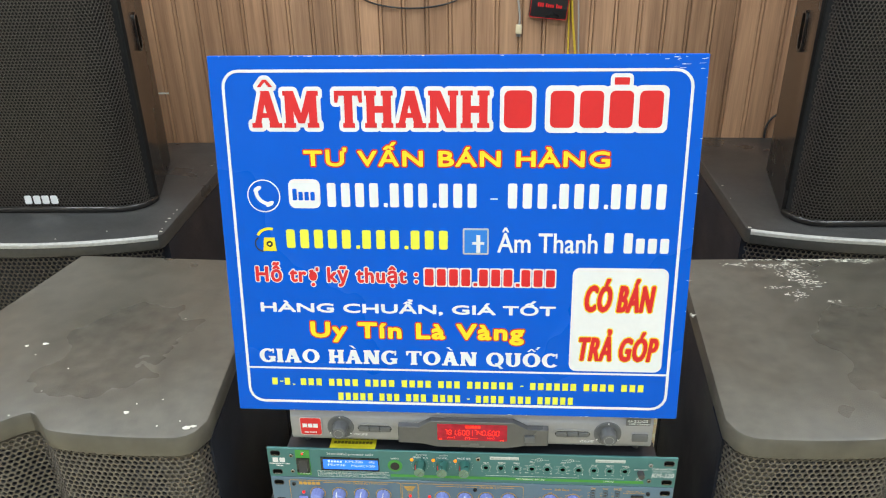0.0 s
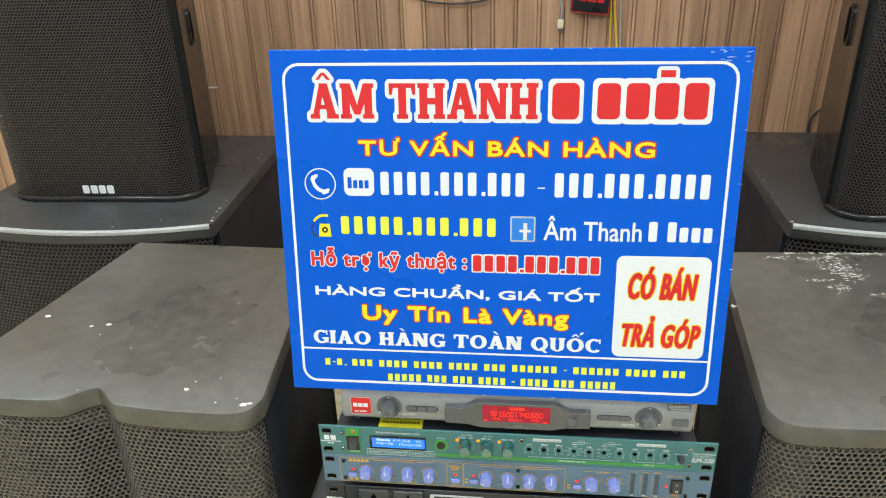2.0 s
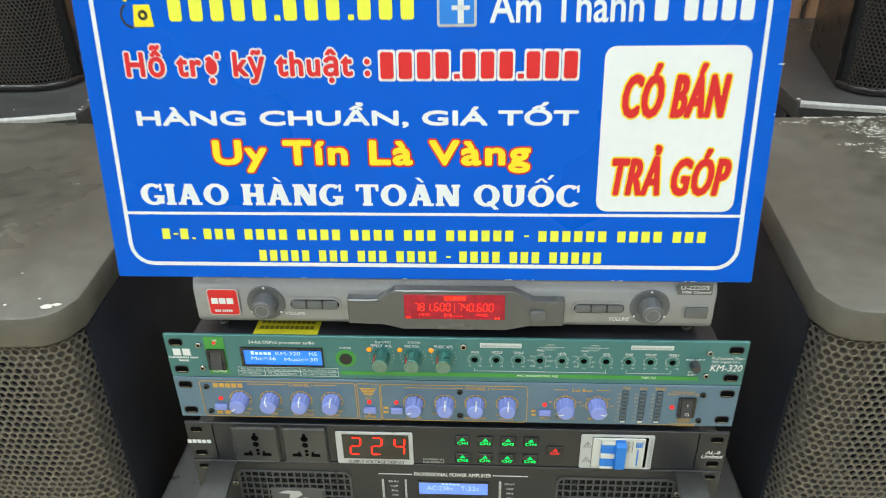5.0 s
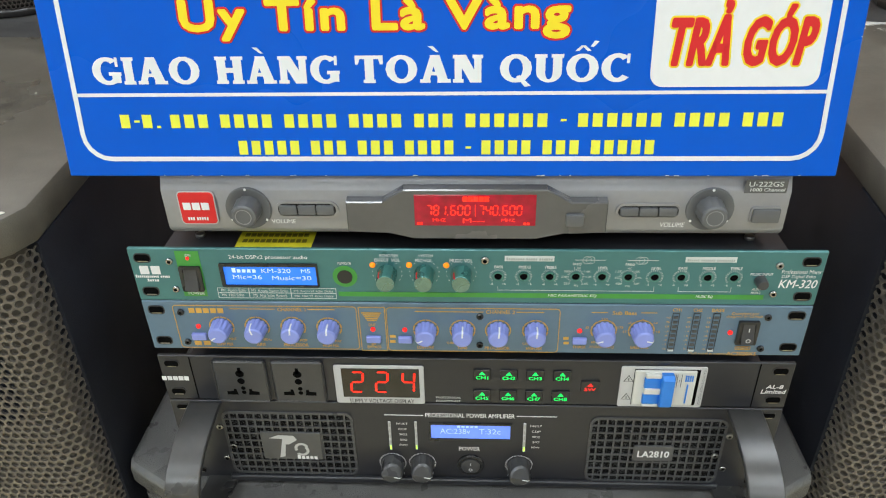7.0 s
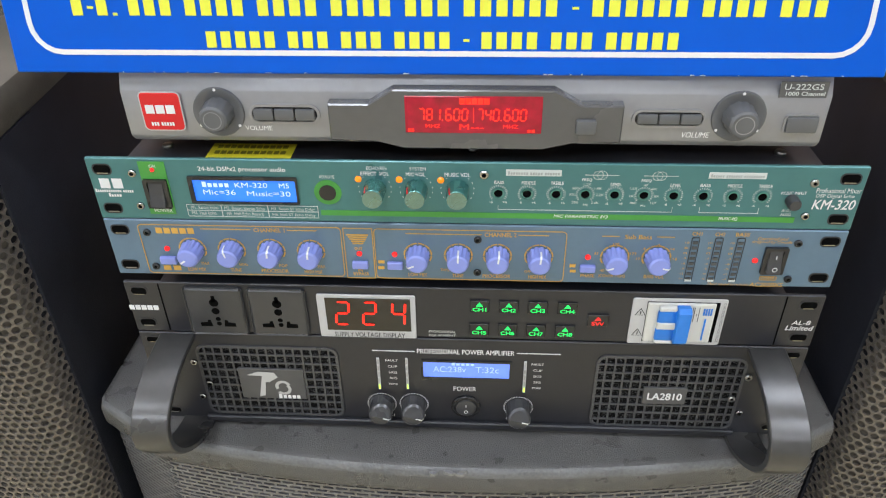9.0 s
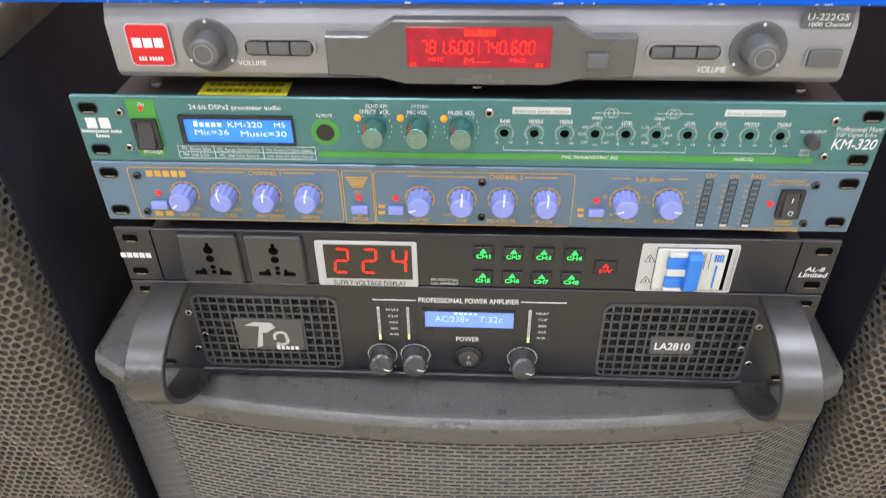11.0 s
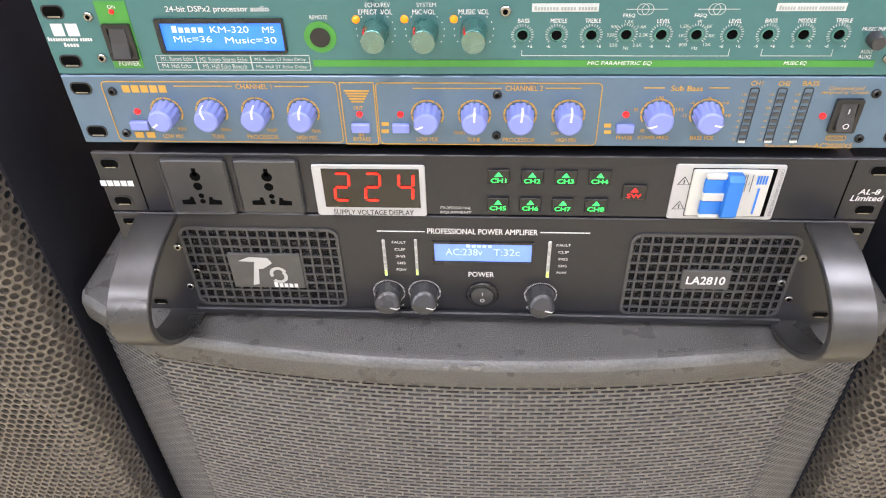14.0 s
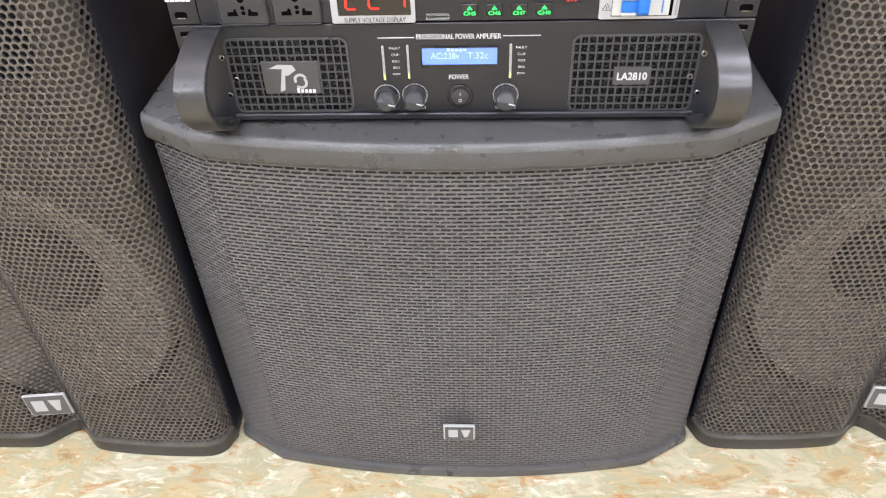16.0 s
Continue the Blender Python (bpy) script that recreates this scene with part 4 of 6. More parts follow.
for x, z, a, b in ((0.01550, 0.01698, "-6", "+6"), (0.03368, 0.01698, "-6", "+6"), (0.05177, 0.01698, "-6", "+6"), (0.08769, 0.01703, "-6", "+6"), (0.12397, 0.01702, "-6", "+6"), (0.14170, 0.01702, "-6", "+6"), (0.15989, 0.01702, "-6", "+6"), (0.17772, 0.01702, "-6", "+6")):
    lettering(a, x - 0.001, x + 0.001, z - 0.0009, z + 0.0009, WHITE, mixer)
    lettering(b, x + 0.0072, x + 0.0098, z - 0.0009, z + 0.0009, WHITE, mixer)
for body, b in (("1.2K", (0.07226, 0.07687, 0.02962, 0.03134)), ("500", (0.06549, 0.06931, 0.02689, 0.02863)), ("1.6K", (0.07913, 0.08375, 0.02687, 0.02860)), ("330", (0.06377, 0.06763, 0.02237, 0.02413)), ("2.2K", (0.08053, 0.08518, 0.02235, 0.02411)), ("250", (0.06575, 0.06991, 0.01673, 0.01852)), ("Hz", (0.07315, 0.07593, 0.01508, 0.01688)), ("2.6K", (0.07794, 0.08264, 0.01673, 0.01852)), ("4K", (0.10899, 0.11168, 0.02970, 0.03141)), ("1.5K", (0.10080, 0.10539, 0.02713, 0.02886)), ("6K", (0.11430, 0.11726, 0.02711, 0.02884)), ("1K", (0.10110, 0.10382, 0.02190, 0.02365)), ("8K", (0.11634, 0.11933, 0.02189, 0.02364)), ("800", (0.10190, 0.10602, 0.01688, 0.01866)), ("Hz", (0.10880, 0.11182, 0.01509, 0.01688)), ("12K", (0.11450, 0.11833, 0.01703, 0.01880))):
    lettering(body, *b, PALE, mixer)
for x, z in ((0.08182, 0.03699), (0.11772, 0.03689)):
    arcs("curve_mark", x + 0.0012, z, 0.0028, 0.0031, 0, 360, 1, PALE, mixer, gap=0)
    arcs("curve_mark", x - 0.0012, z, 0.0028, 0.0031, 0, 360, 1, PALE, mixer, gap=0)
    strip("curve_line", x - 0.0095, x + 0.0115, z - 0.00012, z + 0.00012, PALE, mixer)
strip("bracket", 0.01966, 0.02009, 0.01142, 0.01452, PALE, mixer)
strip("bracket", 0.01972, 0.07908, 0.01128, 0.01175, PALE, mixer)
strip("bracket", 0.06362, 0.12891, 0.01117, 0.01162, PALE, mixer)
strip("bracket", 0.12840, 0.12881, 0.01134, 0.01524, PALE, mixer)
strip("bracket", 0.14526, 0.14567, 0.01135, 0.01524, PALE, mixer)
strip("bracket", 0.14568, 0.18197, 0.01122, 0.01167, PALE, mixer)
strip("bracket", 0.18132, 0.18172, 0.01138, 0.01525, PALE, mixer)
lettering("MIC PARAMETRIC EQ", 0.05529, 0.08933, 0.00594, 0.00856, WHITE, mixer, y=-0.0007, bold=0.012, shear=0.15)
lettering("MUSIC EQ", 0.15830, 0.16997, 0.00607, 0.00865, WHITE, mixer, y=-0.0007, bold=0.012, shear=0.15)
lettering("MUSIC INPUT", 0.19265, 0.20784, 0.02528, 0.02742, WHITE, mixer, bold=0.01)
part("push_button", turned([(0, 0.0042), (-0.006, 0.004), (-0.0072, 0.0034), (-0.0072, 0.0002)], 0.20023, 0.02110, 20), SOCKET, mixer, "small dark push button", True)
lettering("AUX1", 0.19573, 0.20152, 0.01288, 0.01496, WHITE, mixer)
lettering("AUX2", 0.19553, 0.20202, 0.01004, 0.01199, WHITE, mixer)
screw(0.21069, 0.03359, mixer)
screw(0.21079, 0.01020, mixer)
lettering("Professional Mixer", 0.2132, 0.2400, 0.0268, 0.0302, WHITE, mixer)
lettering("DSP Digital Echo", 0.2139, 0.2368, 0.0228, 0.0260, WHITE, mixer)
lettering("KM-320", 0.21315, 0.23901, 0.01503, 0.02208, WHITE, mixer, bold=0.012, shear=0.15)
for x in (-0.196, 0.003, 0.196):
    part("lid_screw", prism([(x + 0.0036 * math.cos(math.pi * i / 8), 0.0235 + 0.0036 * math.sin(math.pi * i / 8)) for i in range(16)], 0.0402, 0.0434, "z", 0.001, 2), CHROME, mixer, "domed steel lid screw", True)
caution = part("caution_label", box(-0.167, -0.112, 0.006, 0.03, 0.0405, 0.0408), LABEL_YELLOW, mixer, "yellow caution label with small print")
for k in range(2):
    bm = bmesh.new()
    for i in range(11):
        bm.faces.new([bm.verts.new((-0.163 + 0.0043 * i + u, 0.027 - 0.008 * k - v, 0.0411)) for u, v in ((0, 0.0046), (0.0034, 0.0046), (0.0034, 0), (0, 0))])
    part("fine_print", bm, OLIVE_INK, caution)

# ---- sound processor ----
for sx in (-1, 1):
    ear_slot(sx * 0.2315, 0.0365, processor)
    ear_slot(sx * 0.2315, 0.008, processor)
frame_line("gold_frame", -0.21905, -0.08250, 0.00140, 0.04124, 0.003, 0.0005, GOLD, processor)
frame_line("gold_frame", -0.08130, -0.06167, 0.00040, 0.04100, 0.0006, 0.0005, GOLD, processor)
frame_line("gold_frame", -0.06108, 0.06519, 0.00065, 0.04087, 0.003, 0.0005, GOLD, processor)
bars("XXXXX", -0.20720, -0.18031, 0.03410, 0.03868, GOLD, processor, slim=0.82, name="logo_mark")
strip("gold_rule", -0.17665, -0.14280, 0.03790, 0.03843, GOLD, processor)
strip("gold_rule", -0.11836, -0.09863, 0.03789, 0.03841, GOLD, processor)
lettering("CHANNEL 1", -0.14077, -0.11997, 0.03643, 0.03956, GOLD, processor, bold=0.012)
strip("gold_rule", -0.03996, 0.00987, 0.03702, 0.03752, GOLD, processor)
strip("gold_rule", 0.03379, 0.05360, 0.03721, 0.03771, GOLD, processor)
lettering("CHANNEL 2", 0.01180, 0.03260, 0.03582, 0.03912, GOLD, processor, bold=0.012)
strip("gold_rule", 0.08753, 0.09883, 0.03760, 0.03808, GOLD, processor)
strip("gold_rule", 0.12246, 0.13380, 0.03771, 0.03819, GOLD, processor)
lettering("Sub Bass", 0.10214, 0.11937, 0.03605, 0.03941, GOLD, processor, bold=0.015)
for k in range(5):
    x0, x1, z0, z1 = -0.07912, -0.06471, 0.02906, 0.03684
    strip("gold_bar", x0 + 0.0009 * k, x1 - 0.0009 * k, z1 - 0.0018 - 0.0017 * k, z1 - 0.0009 - 0.0017 * k, GOLD, processor)
for x, z in ((-0.21340, 0.03474), (-0.21354, 0.00711), (0.00740, 0.03343), (0.00741, 0.00723), (0.21182, 0.03497), (0.21195, 0.00676)):
    screw(x, z, processor, metal=SWITCH)
for x, z in ((-0.20262, 0.02180), (-0.07154, 0.02058), (-0.04792, 0.02054), (0.07995, 0.02123), (0.18780, 0.02102)):
    led(x, z, LED_RED, processor, 0.0019)
for b in ((-0.20862, -0.19748, 0.01023, 0.01588), (-0.07675, -0.06603, 0.00938, 0.01494), (-0.05298, -0.04263, 0.00936, 0.01490), (0.07529, 0.08555, 0.01016, 0.01533)):
    x0, x1, z0, z1 = b
    part("push_button", box(x0, x1, -0.003, 0, z0, z1, 0.0005, 1), KNOB_BLUE, processor)
turns = (215, 105, 85, 85, 205, 88, 84, 84, 200, -12)
for (x, z), a in zip(((-0.18492, 0.02152), (-0.15812, 0.02166), (-0.13101, 0.02180), (-0.10414, 0.02158), (-0.03230, 0.02062), (-0.00538, 0.02076), (0.02059, 0.02091), (0.04775, 0.02105), (0.09730, 0.02187), (0.12425, 0.02201)), turns):
    knob(x, z, 0.0080, 0.0125, KNOB_BLUE, processor, a, WHITE, 1.9, "lavender fluted knob")
    arcs("gold_scale", x, z, 0.0086, 0.0096, -35, 215, 8, GOLD, processor, gap=0.12)
for body, b in (("LOW MIX", (-0.19132, -0.17892, 0.00367, 0.00655)), ("TUNE", (-0.16171, -0.15395, 0.00368, 0.00656)), ("PROCESSOR", (-0.14021, -0.12145, 0.00350, 0.00656)), ("HIGH MIX", (-0.11050, -0.09818, 0.00332, 0.00618)), ("LOW MIX", (-0.03925, -0.02662, 0.00275, 0.00567)), ("TUNE", (-0.00947, -0.00193, 0.00277, 0.00550)), ("PROCESSOR", (0.01106, 0.02976, 0.00280, 0.00570)), ("HIGH MIX", (0.04172, 0.05364, 0.00283, 0.00572)), ("PHASE", (0.07632, 0.08563, 0.00491, 0.00754)), ("X'OVER FREQ", (0.08804, 0.10598, 0.00485, 0.00766)), ("BASS VOL", (0.11819, 0.13154, 0.00506, 0.00786)), ("OUT", (-0.07456, -0.06913, 0.02354, 0.02597)), ("IN", (-0.07330, -0.07044, 0.00574, 0.00811)), ("BYPASS", (-0.07677, -0.06640, 0.00263, 0.00538)), ("MAX", (-0.18110, -0.17571, 0.00888, 0.01134)), ("6KHz", (-0.15515, -0.14896, 0.00868, 0.01114)), ("POP", (-0.12738, -0.12173, 0.00830, 0.01075)), ("MAX", (-0.10090, -0.09561, 0.00811, 0.01055)), ("CH1", (0.14432, 0.15063, 0.03952, 0.04236)), ("CH2", (0.15879, 0.16509, 0.03941, 0.04224)), ("BASS", (0.17165, 0.18042, 0.03945, 0.04228)), ("AC2020XS", (0.18839, 0.20979, 0.00003, 0.00336)), ("130", (0.09513, 0.09917, 0.03065, 0.03293)), ("83", (0.08393, 0.08627, 0.02331, 0.02548)), ("173", (0.10708, 0.11100, 0.02360, 0.02576)), ("-4", (0.11406, 0.11637, 0.02777, 0.02991)), ("0", (0.12362, 0.12506, 0.03060, 0.03271)), ("+4", (0.13189, 0.13505, 0.02786, 0.02998)), ("-12", (0.11017, 0.11367, 0.01976, 0.02195)), ("+8", (0.13461, 0.13780, 0.01990, 0.02208)), ("40", (0.08893, 0.09161, 0.00970, 0.01195)), ("THRU", (-0.01756, -0.01084, 0.00761, 0.00977)), ("OFF", (0.03881, 0.04343, 0.00765, 0.00979))):
    lettering(body, *b, GOLD, processor, bold=0.012)
lettering("Conceived and", 0.18605, 0.20484, 0.03698, 0.03935, GOLD, processor, shear=0.2)
lettering("designed by Canada", 0.18262, 0.20805, 0.03411, 0.03666, GOLD, processor, shear=0.2)
lettering("Multi sound processor", 0.16114, 0.18814, -0.00000, 0.00264, GOLD, processor)
for b in ((-0.20846, -0.20334, 0.00390, 0.00774), (-0.20147, -0.19636, 0.00395, 0.00779), (-0.05927, -0.05503, 0.01306, 0.01538), (-0.05963, -0.05537, 0.00821, 0.01056), (0.06858, 0.07245, 0.01286, 0.01527), (0.06903, 0.07292, 0.00869, 0.01078)):
    strip("gold_mark", *b, GOLD, processor)
rocker(0.19237, 0.20704, 0.01099, 0.03187, processor)
frame_line("gold_frame", 0.19354, 0.20459, 0.00545, 0.00856, 0.001, 0.0004, GOLD, processor)
lettering("POWER", 0.19499, 0.20314, 0.00597, 0.00805, GOLD, processor)
for k, (x0, x1, z0, z1) in enumerate(((0.14473, 0.14993, 0.00333, 0.03808), (0.15945, 0.16477, 0.00345, 0.03813), (0.17339, 0.17869, 0.00356, 0.03817))):
    meter = part("level_meter", ring_outline(rounded(x0, x1, z0, z1, 0.0012), rounded(x0 + 0.0004, x1 - 0.0004, z0 + 0.0004, z1 - 0.0004, 0.0009), -0.0005, 0), SWITCH, processor, "column of small dark meter lamps")
    for i in range(8):
        zc = z1 - (z1 - z0) * (0.07 + 0.118 * i)
        part("meter_lamp", box((x0 + x1) / 2 - 0.0016, (x0 + x1) / 2 + 0.0016, -0.0007, 0, zc - 0.0026, zc - 0.0006), METER_GREY, meter)
        lettering(("10", "5", "0", "-3", "-6", "-9", "-12", "-15")[i], x0 - 0.0038, x0 - 0.0012, zc - 0.0022, zc - 0.0008, GOLD, processor)
    part("meter_foot", box(x0 + 0.0006, x1 - 0.0006, -0.001, 0, z0 + 0.0002, z0 + 0.0016), PALE, meter)

# ---- power sequencer ----
for sx in (-1, 1):
    ear_slot(sx * 0.2315, 0.0365, sequencer)
    ear_slot(sx * 0.2315, 0.008, sequencer)
bars("XXXXX", -0.24192, -0.21984, 0.01976, 0.02399, WHITE, sequencer, slim=0.85, name="logo_mark")
for x, z in ((-0.21649, 0.02260), (0.21579, 0.02122)):
    strip("panel_joint", x - 0.0004, x + 0.0004, 0.001, 0.0435, HOLE, sequencer)
for x0, x1, z0, z1 in ((-0.19951, -0.15719, -0.00036, 0.04176), (-0.15394, -0.11245, -0.00014, 0.04175)):
    so = part("socket_outlet", box(x0, x1, -0.0024, 0, z0, z1, 0.002, 1), SOCKET, sequencer, "black universal socket outlet", True)
    xc, zc = (x0 + x1) / 2, (z0 + z1) / 2
    for dx, dz, r in ((0, 0.0085, 0.0034), (0, 0.001, 0.0029), (0.0006, -0.0062, 0.0018), (0.0006, -0.0105, 0.0018)):
        disc("pin_hole", xc + dx, zc + dz, r, HOLE, so, -0.0023, -0.0026, 16)
    part("pin_hole", box(xc - 0.0013, xc + 0.0013, -0.0026, -0.0023, zc + 0.009, zc + 0.0145), HOLE, so)
    for sx in (-1, 1):
        part("pin_slot", prism([(xc + sx * 0.0042, zc - 0.013), (xc + sx * 0.0128, zc - 0.013), (xc + sx * 0.0128, zc - 0.0098), (xc + sx * 0.0075, zc - 0.0092), (xc + sx * 0.0072, zc - 0.0072), (xc + sx * 0.0052, zc - 0.0072)], -0.0026, -0.0023, "y"), HOLE, so)
x0, x1, z0, z1 = -0.10488, -0.03539, -0.00045, 0.03797
vd = part("voltage_display", prism(rounded(x0, x1, z0, z1, 0.0016), 0, -0.0016, "y", 0.0004, 1), FRAME_GREY, sequencer, "grey-framed red voltage display showing 224")
sx0, sx1, sz0, sz1 = -0.09904, -0.03897, 0.00655, 0.03543
part("screen", box(sx0, sx1, -0.002, -0.0015, sz0, sz1), DARK_GLASS, vd)
lettering("SUPPLY VOLTAGE DISPLAY", -0.09452, -0.04355, 0.00052, 0.00472, SWITCH, vd, y=-0.002, bold=0.005)


def seven(digit, x, z, w, h, parent, y=-0.0024, t=0.0017):
    """A seven-segment figure, leaning a little."""
    on = {"0": "abcdef", "1": "bc", "2": "abged", "4": "fgbc", "6": "afgedc", "7": "abc", "8": "abcdefg"}[digit]
    lean = 0.06
    segs = {"a": (0, h, w, h), "b": (w, h / 2, w, h), "c": (w, 0, w, h / 2), "d": (0, 0, w, 0), "e": (0, 0, 0, h / 2), "f": (0, h / 2, 0, h), "g": (0, h / 2, w, h / 2)}
    bm = bmesh.new()
    for s in on:
        ax, az, bx, bz = segs[s]
        flat = az == bz
        g = 0.3 * t
        if flat:
            pts = [(ax + g, az), (ax + g + t / 2, az + t / 2), (bx - g - t / 2, az + t / 2), (bx - g, az), (bx - g - t / 2, az - t / 2), (ax + g + t / 2, az - t / 2)]
        else:
            pts = [(ax, az + g), (ax + t / 2, az + g + t / 2), (ax + t / 2, bz - g - t / 2), (ax, bz - g), (ax - t / 2, bz - g - t / 2), (ax - t / 2, az + g + t / 2)]
        bm.faces.new([bm.verts.new((x + px + lean * pz, y, z + pz)) for px, pz in pts])
    part("digit", bm, SEGMENT, parent)


for (x0, x1, z0, z1), d in zip(((-0.09221, -0.08186, 0.01226, 0.03223), (-0.07301, -0.06271, 0.01251, 0.03243), (-0.05244, -0.04220, 0.01279, 0.03264)), "224"):
    seven(d, x0, z0, (x1 - x0) * 0.86, z1 - z0, vd)
lettering("PROFESSIONAL", -0.02655, -0.00731, 0.00480, 0.00691, PALE, sequencer)
lettering("EQUIPMENT", -0.02665, -0.00715, 0.00098, 0.00332, PALE, sequencer)
for k, (x0, x1, z0, z1) in enumerate(((0.00279, 0.01573, 0.02508, 0.03533), (0.02294, 0.03631, 0.02492, 0.03515), (0.04283, 0.05646, 0.02496, 0.03516), (0.06327, 0.07683, 0.02500, 0.03518), (0.00250, 0.01615, 0.00412, 0.01454), (0.02271, 0.03611, 0.00420, 0.01459), (0.04266, 0.05617, 0.00407, 0.01444), (0.06284, 0.07678, 0.00416, 0.01450), (0.08453, 0.09907, 0.01472, 0.02497))):
    red = k == 8
    bt = part("channel_key", box(x0, x1, -0.0016, 0, z0, z1, 0.0004, 1), SWITCH, sequencer, "black key with lit red mark" if red else "black key with lit green mark")
    xm, h = (x0 + x1) / 2, z1 - z0
    plate("arrow", [(xm - 0.0024, z0 + h * 0.55), (xm + 0.0024, z0 + h * 0.55), (xm, z0 + h * 0.88)], -0.0017, 0.0002, LED_RED if red else LED_GREEN, bt)
    lettering("SW" if red else "CH%d" % (k + 1), x0 + (x1 - x0) * (0.2 if red else 0.13), x1 - (x1 - x0) * (0.2 if red else 0.13), z0 + h * 0.12, z0 + h * 0.44, LED_RED if red else LED_GREEN, bt, y=-0.0019, bold=0.02)
x0, x1, z0, z1 = 0.11386, 0.17765, 0.00012, 0.04035
fx1, fz0, fz1 = x1, z0, z1
br = part("circuit_breaker", prism(rounded(x0, x1, z0, z1, 0.0018), 0, -0.0012, "y", 0.0003, 1), FRAME_GREY, sequencer, "white circuit breaker with blue toggle in grey frame")
x0, x1, z0, z1 = 0.12383, 0.17257, 0.00283, 0.03796
part("recess", box(x0, x1, -0.0015, -0.001, z0, z1), HOLE, br)
x0, x1, z0, z1 = 0.12413, 0.16981, 0.00369, 0.03754
part("breaker_body", box(x0, x1, -0.003, -0.001, z0, z1, 0.0006, 1), BREAKER, br)
w, h = x1 - x0, z1 - z0
for a, b in ((0.56, 0.86), (0.1, 0.4)):
    part("toggle_seat", box(x0 + w * 0.15, x0 + w * 0.44, -0.006, -0.003, z0 + h * a, z0 + h * b, 0.0012, 2), BREAKER_BLUE, br, "", True)
for a, b in ((0.86, 0.97), (0.03, 0.1)):
    part("body_ridge", box(x0 + w * 0.16, x0 + w * 0.42, -0.0065, -0.003, z0 + h * a, z0 + h * b, 0.0008, 1), BREAKER, br)
part("body_ridge", prism([(-0.003, z0 + h * 0.38), (-0.007, z0 + h * 0.43), (-0.007, z0 + h * 0.56), (-0.003, z0 + h * 0.6)], x0 + w * 0.16, x0 + w * 0.42, "x"), BREAKER, br)
part("toggle", prism([(-0.003, z0 + h * 0.08), (-0.008, z0 + h * 0.07), (-0.0105, z0 + h * 0.16), (-0.0105, z0 + h * 0.9), (-0.0075, z0 + h * 0.99), (-0.003, z0 + h * 0.97)], x0 + w * 0.42, x0 + w * 0.62, "x", 0.0008, 2), BREAKER_BLUE, br, "blue breaker toggle", True)
strip("blue_line", x0 + w * 0.86, x0 + w * 0.885, z0 + h * 0.08, z0 + h * 0.64, BREAKER_BLUE, br, y=-0.0033)
bars("XXXX", x0 + w * 0.82, x0 + w * 0.96, z0 + h * 0.72, z0 + h * 0.9, BREAKER_BLUE, br, y=-0.0033)
bars("XX - X", x0 + w * 0.66, x0 + w * 0.78, z0 + h * 0.55, z0 + h * 0.92, GREY_PLASTIC, br, y=-0.0033, slim=0.4)
lettering("CAUTION HIGH VOLTAGE", fx1 - 0.0031, fx1 - 0.0012, fz0 + 0.003, fz1 - 0.0025, GREY_PLASTIC, br, y=-0.0016, name="side_lettering")
for k, (xx, zz) in enumerate(((0.11996, 0.02824), (0.11984, 0.01009))):
    for f, mm, yy in ((1.0, SWITCH, -0.0013), (0.78, FRAME_GREY, -0.0015)):
        plate("warning_mark", [(xx - 0.0038 * f, zz - 0.0024 * f), (xx + 0.0038 * f, zz - 0.0024 * f), (xx, zz + 0.004 * f)], yy, 0.0001, mm, br)
    strip("mark", xx - 0.0003, xx + 0.0003, zz - 0.0012, zz + 0.0015, SWITCH, br, y=-0.0017)
lettering("AL-8", 0.22362, 0.23647, 0.01951, 0.02348, WHITE, sequencer, bold=0.02, shear=0.15)
lettering("Limited", 0.22051, 0.23932, 0.01462, 0.01886, WHITE, sequencer, bold=0.02, shear=0.15)
for sx in (-0.17, 0.17):
    part("foot", turned([(0.02, 0.008), (0.06, 0.008)], sx, -0.0005, 14), CABLE_BLACK, sequencer)

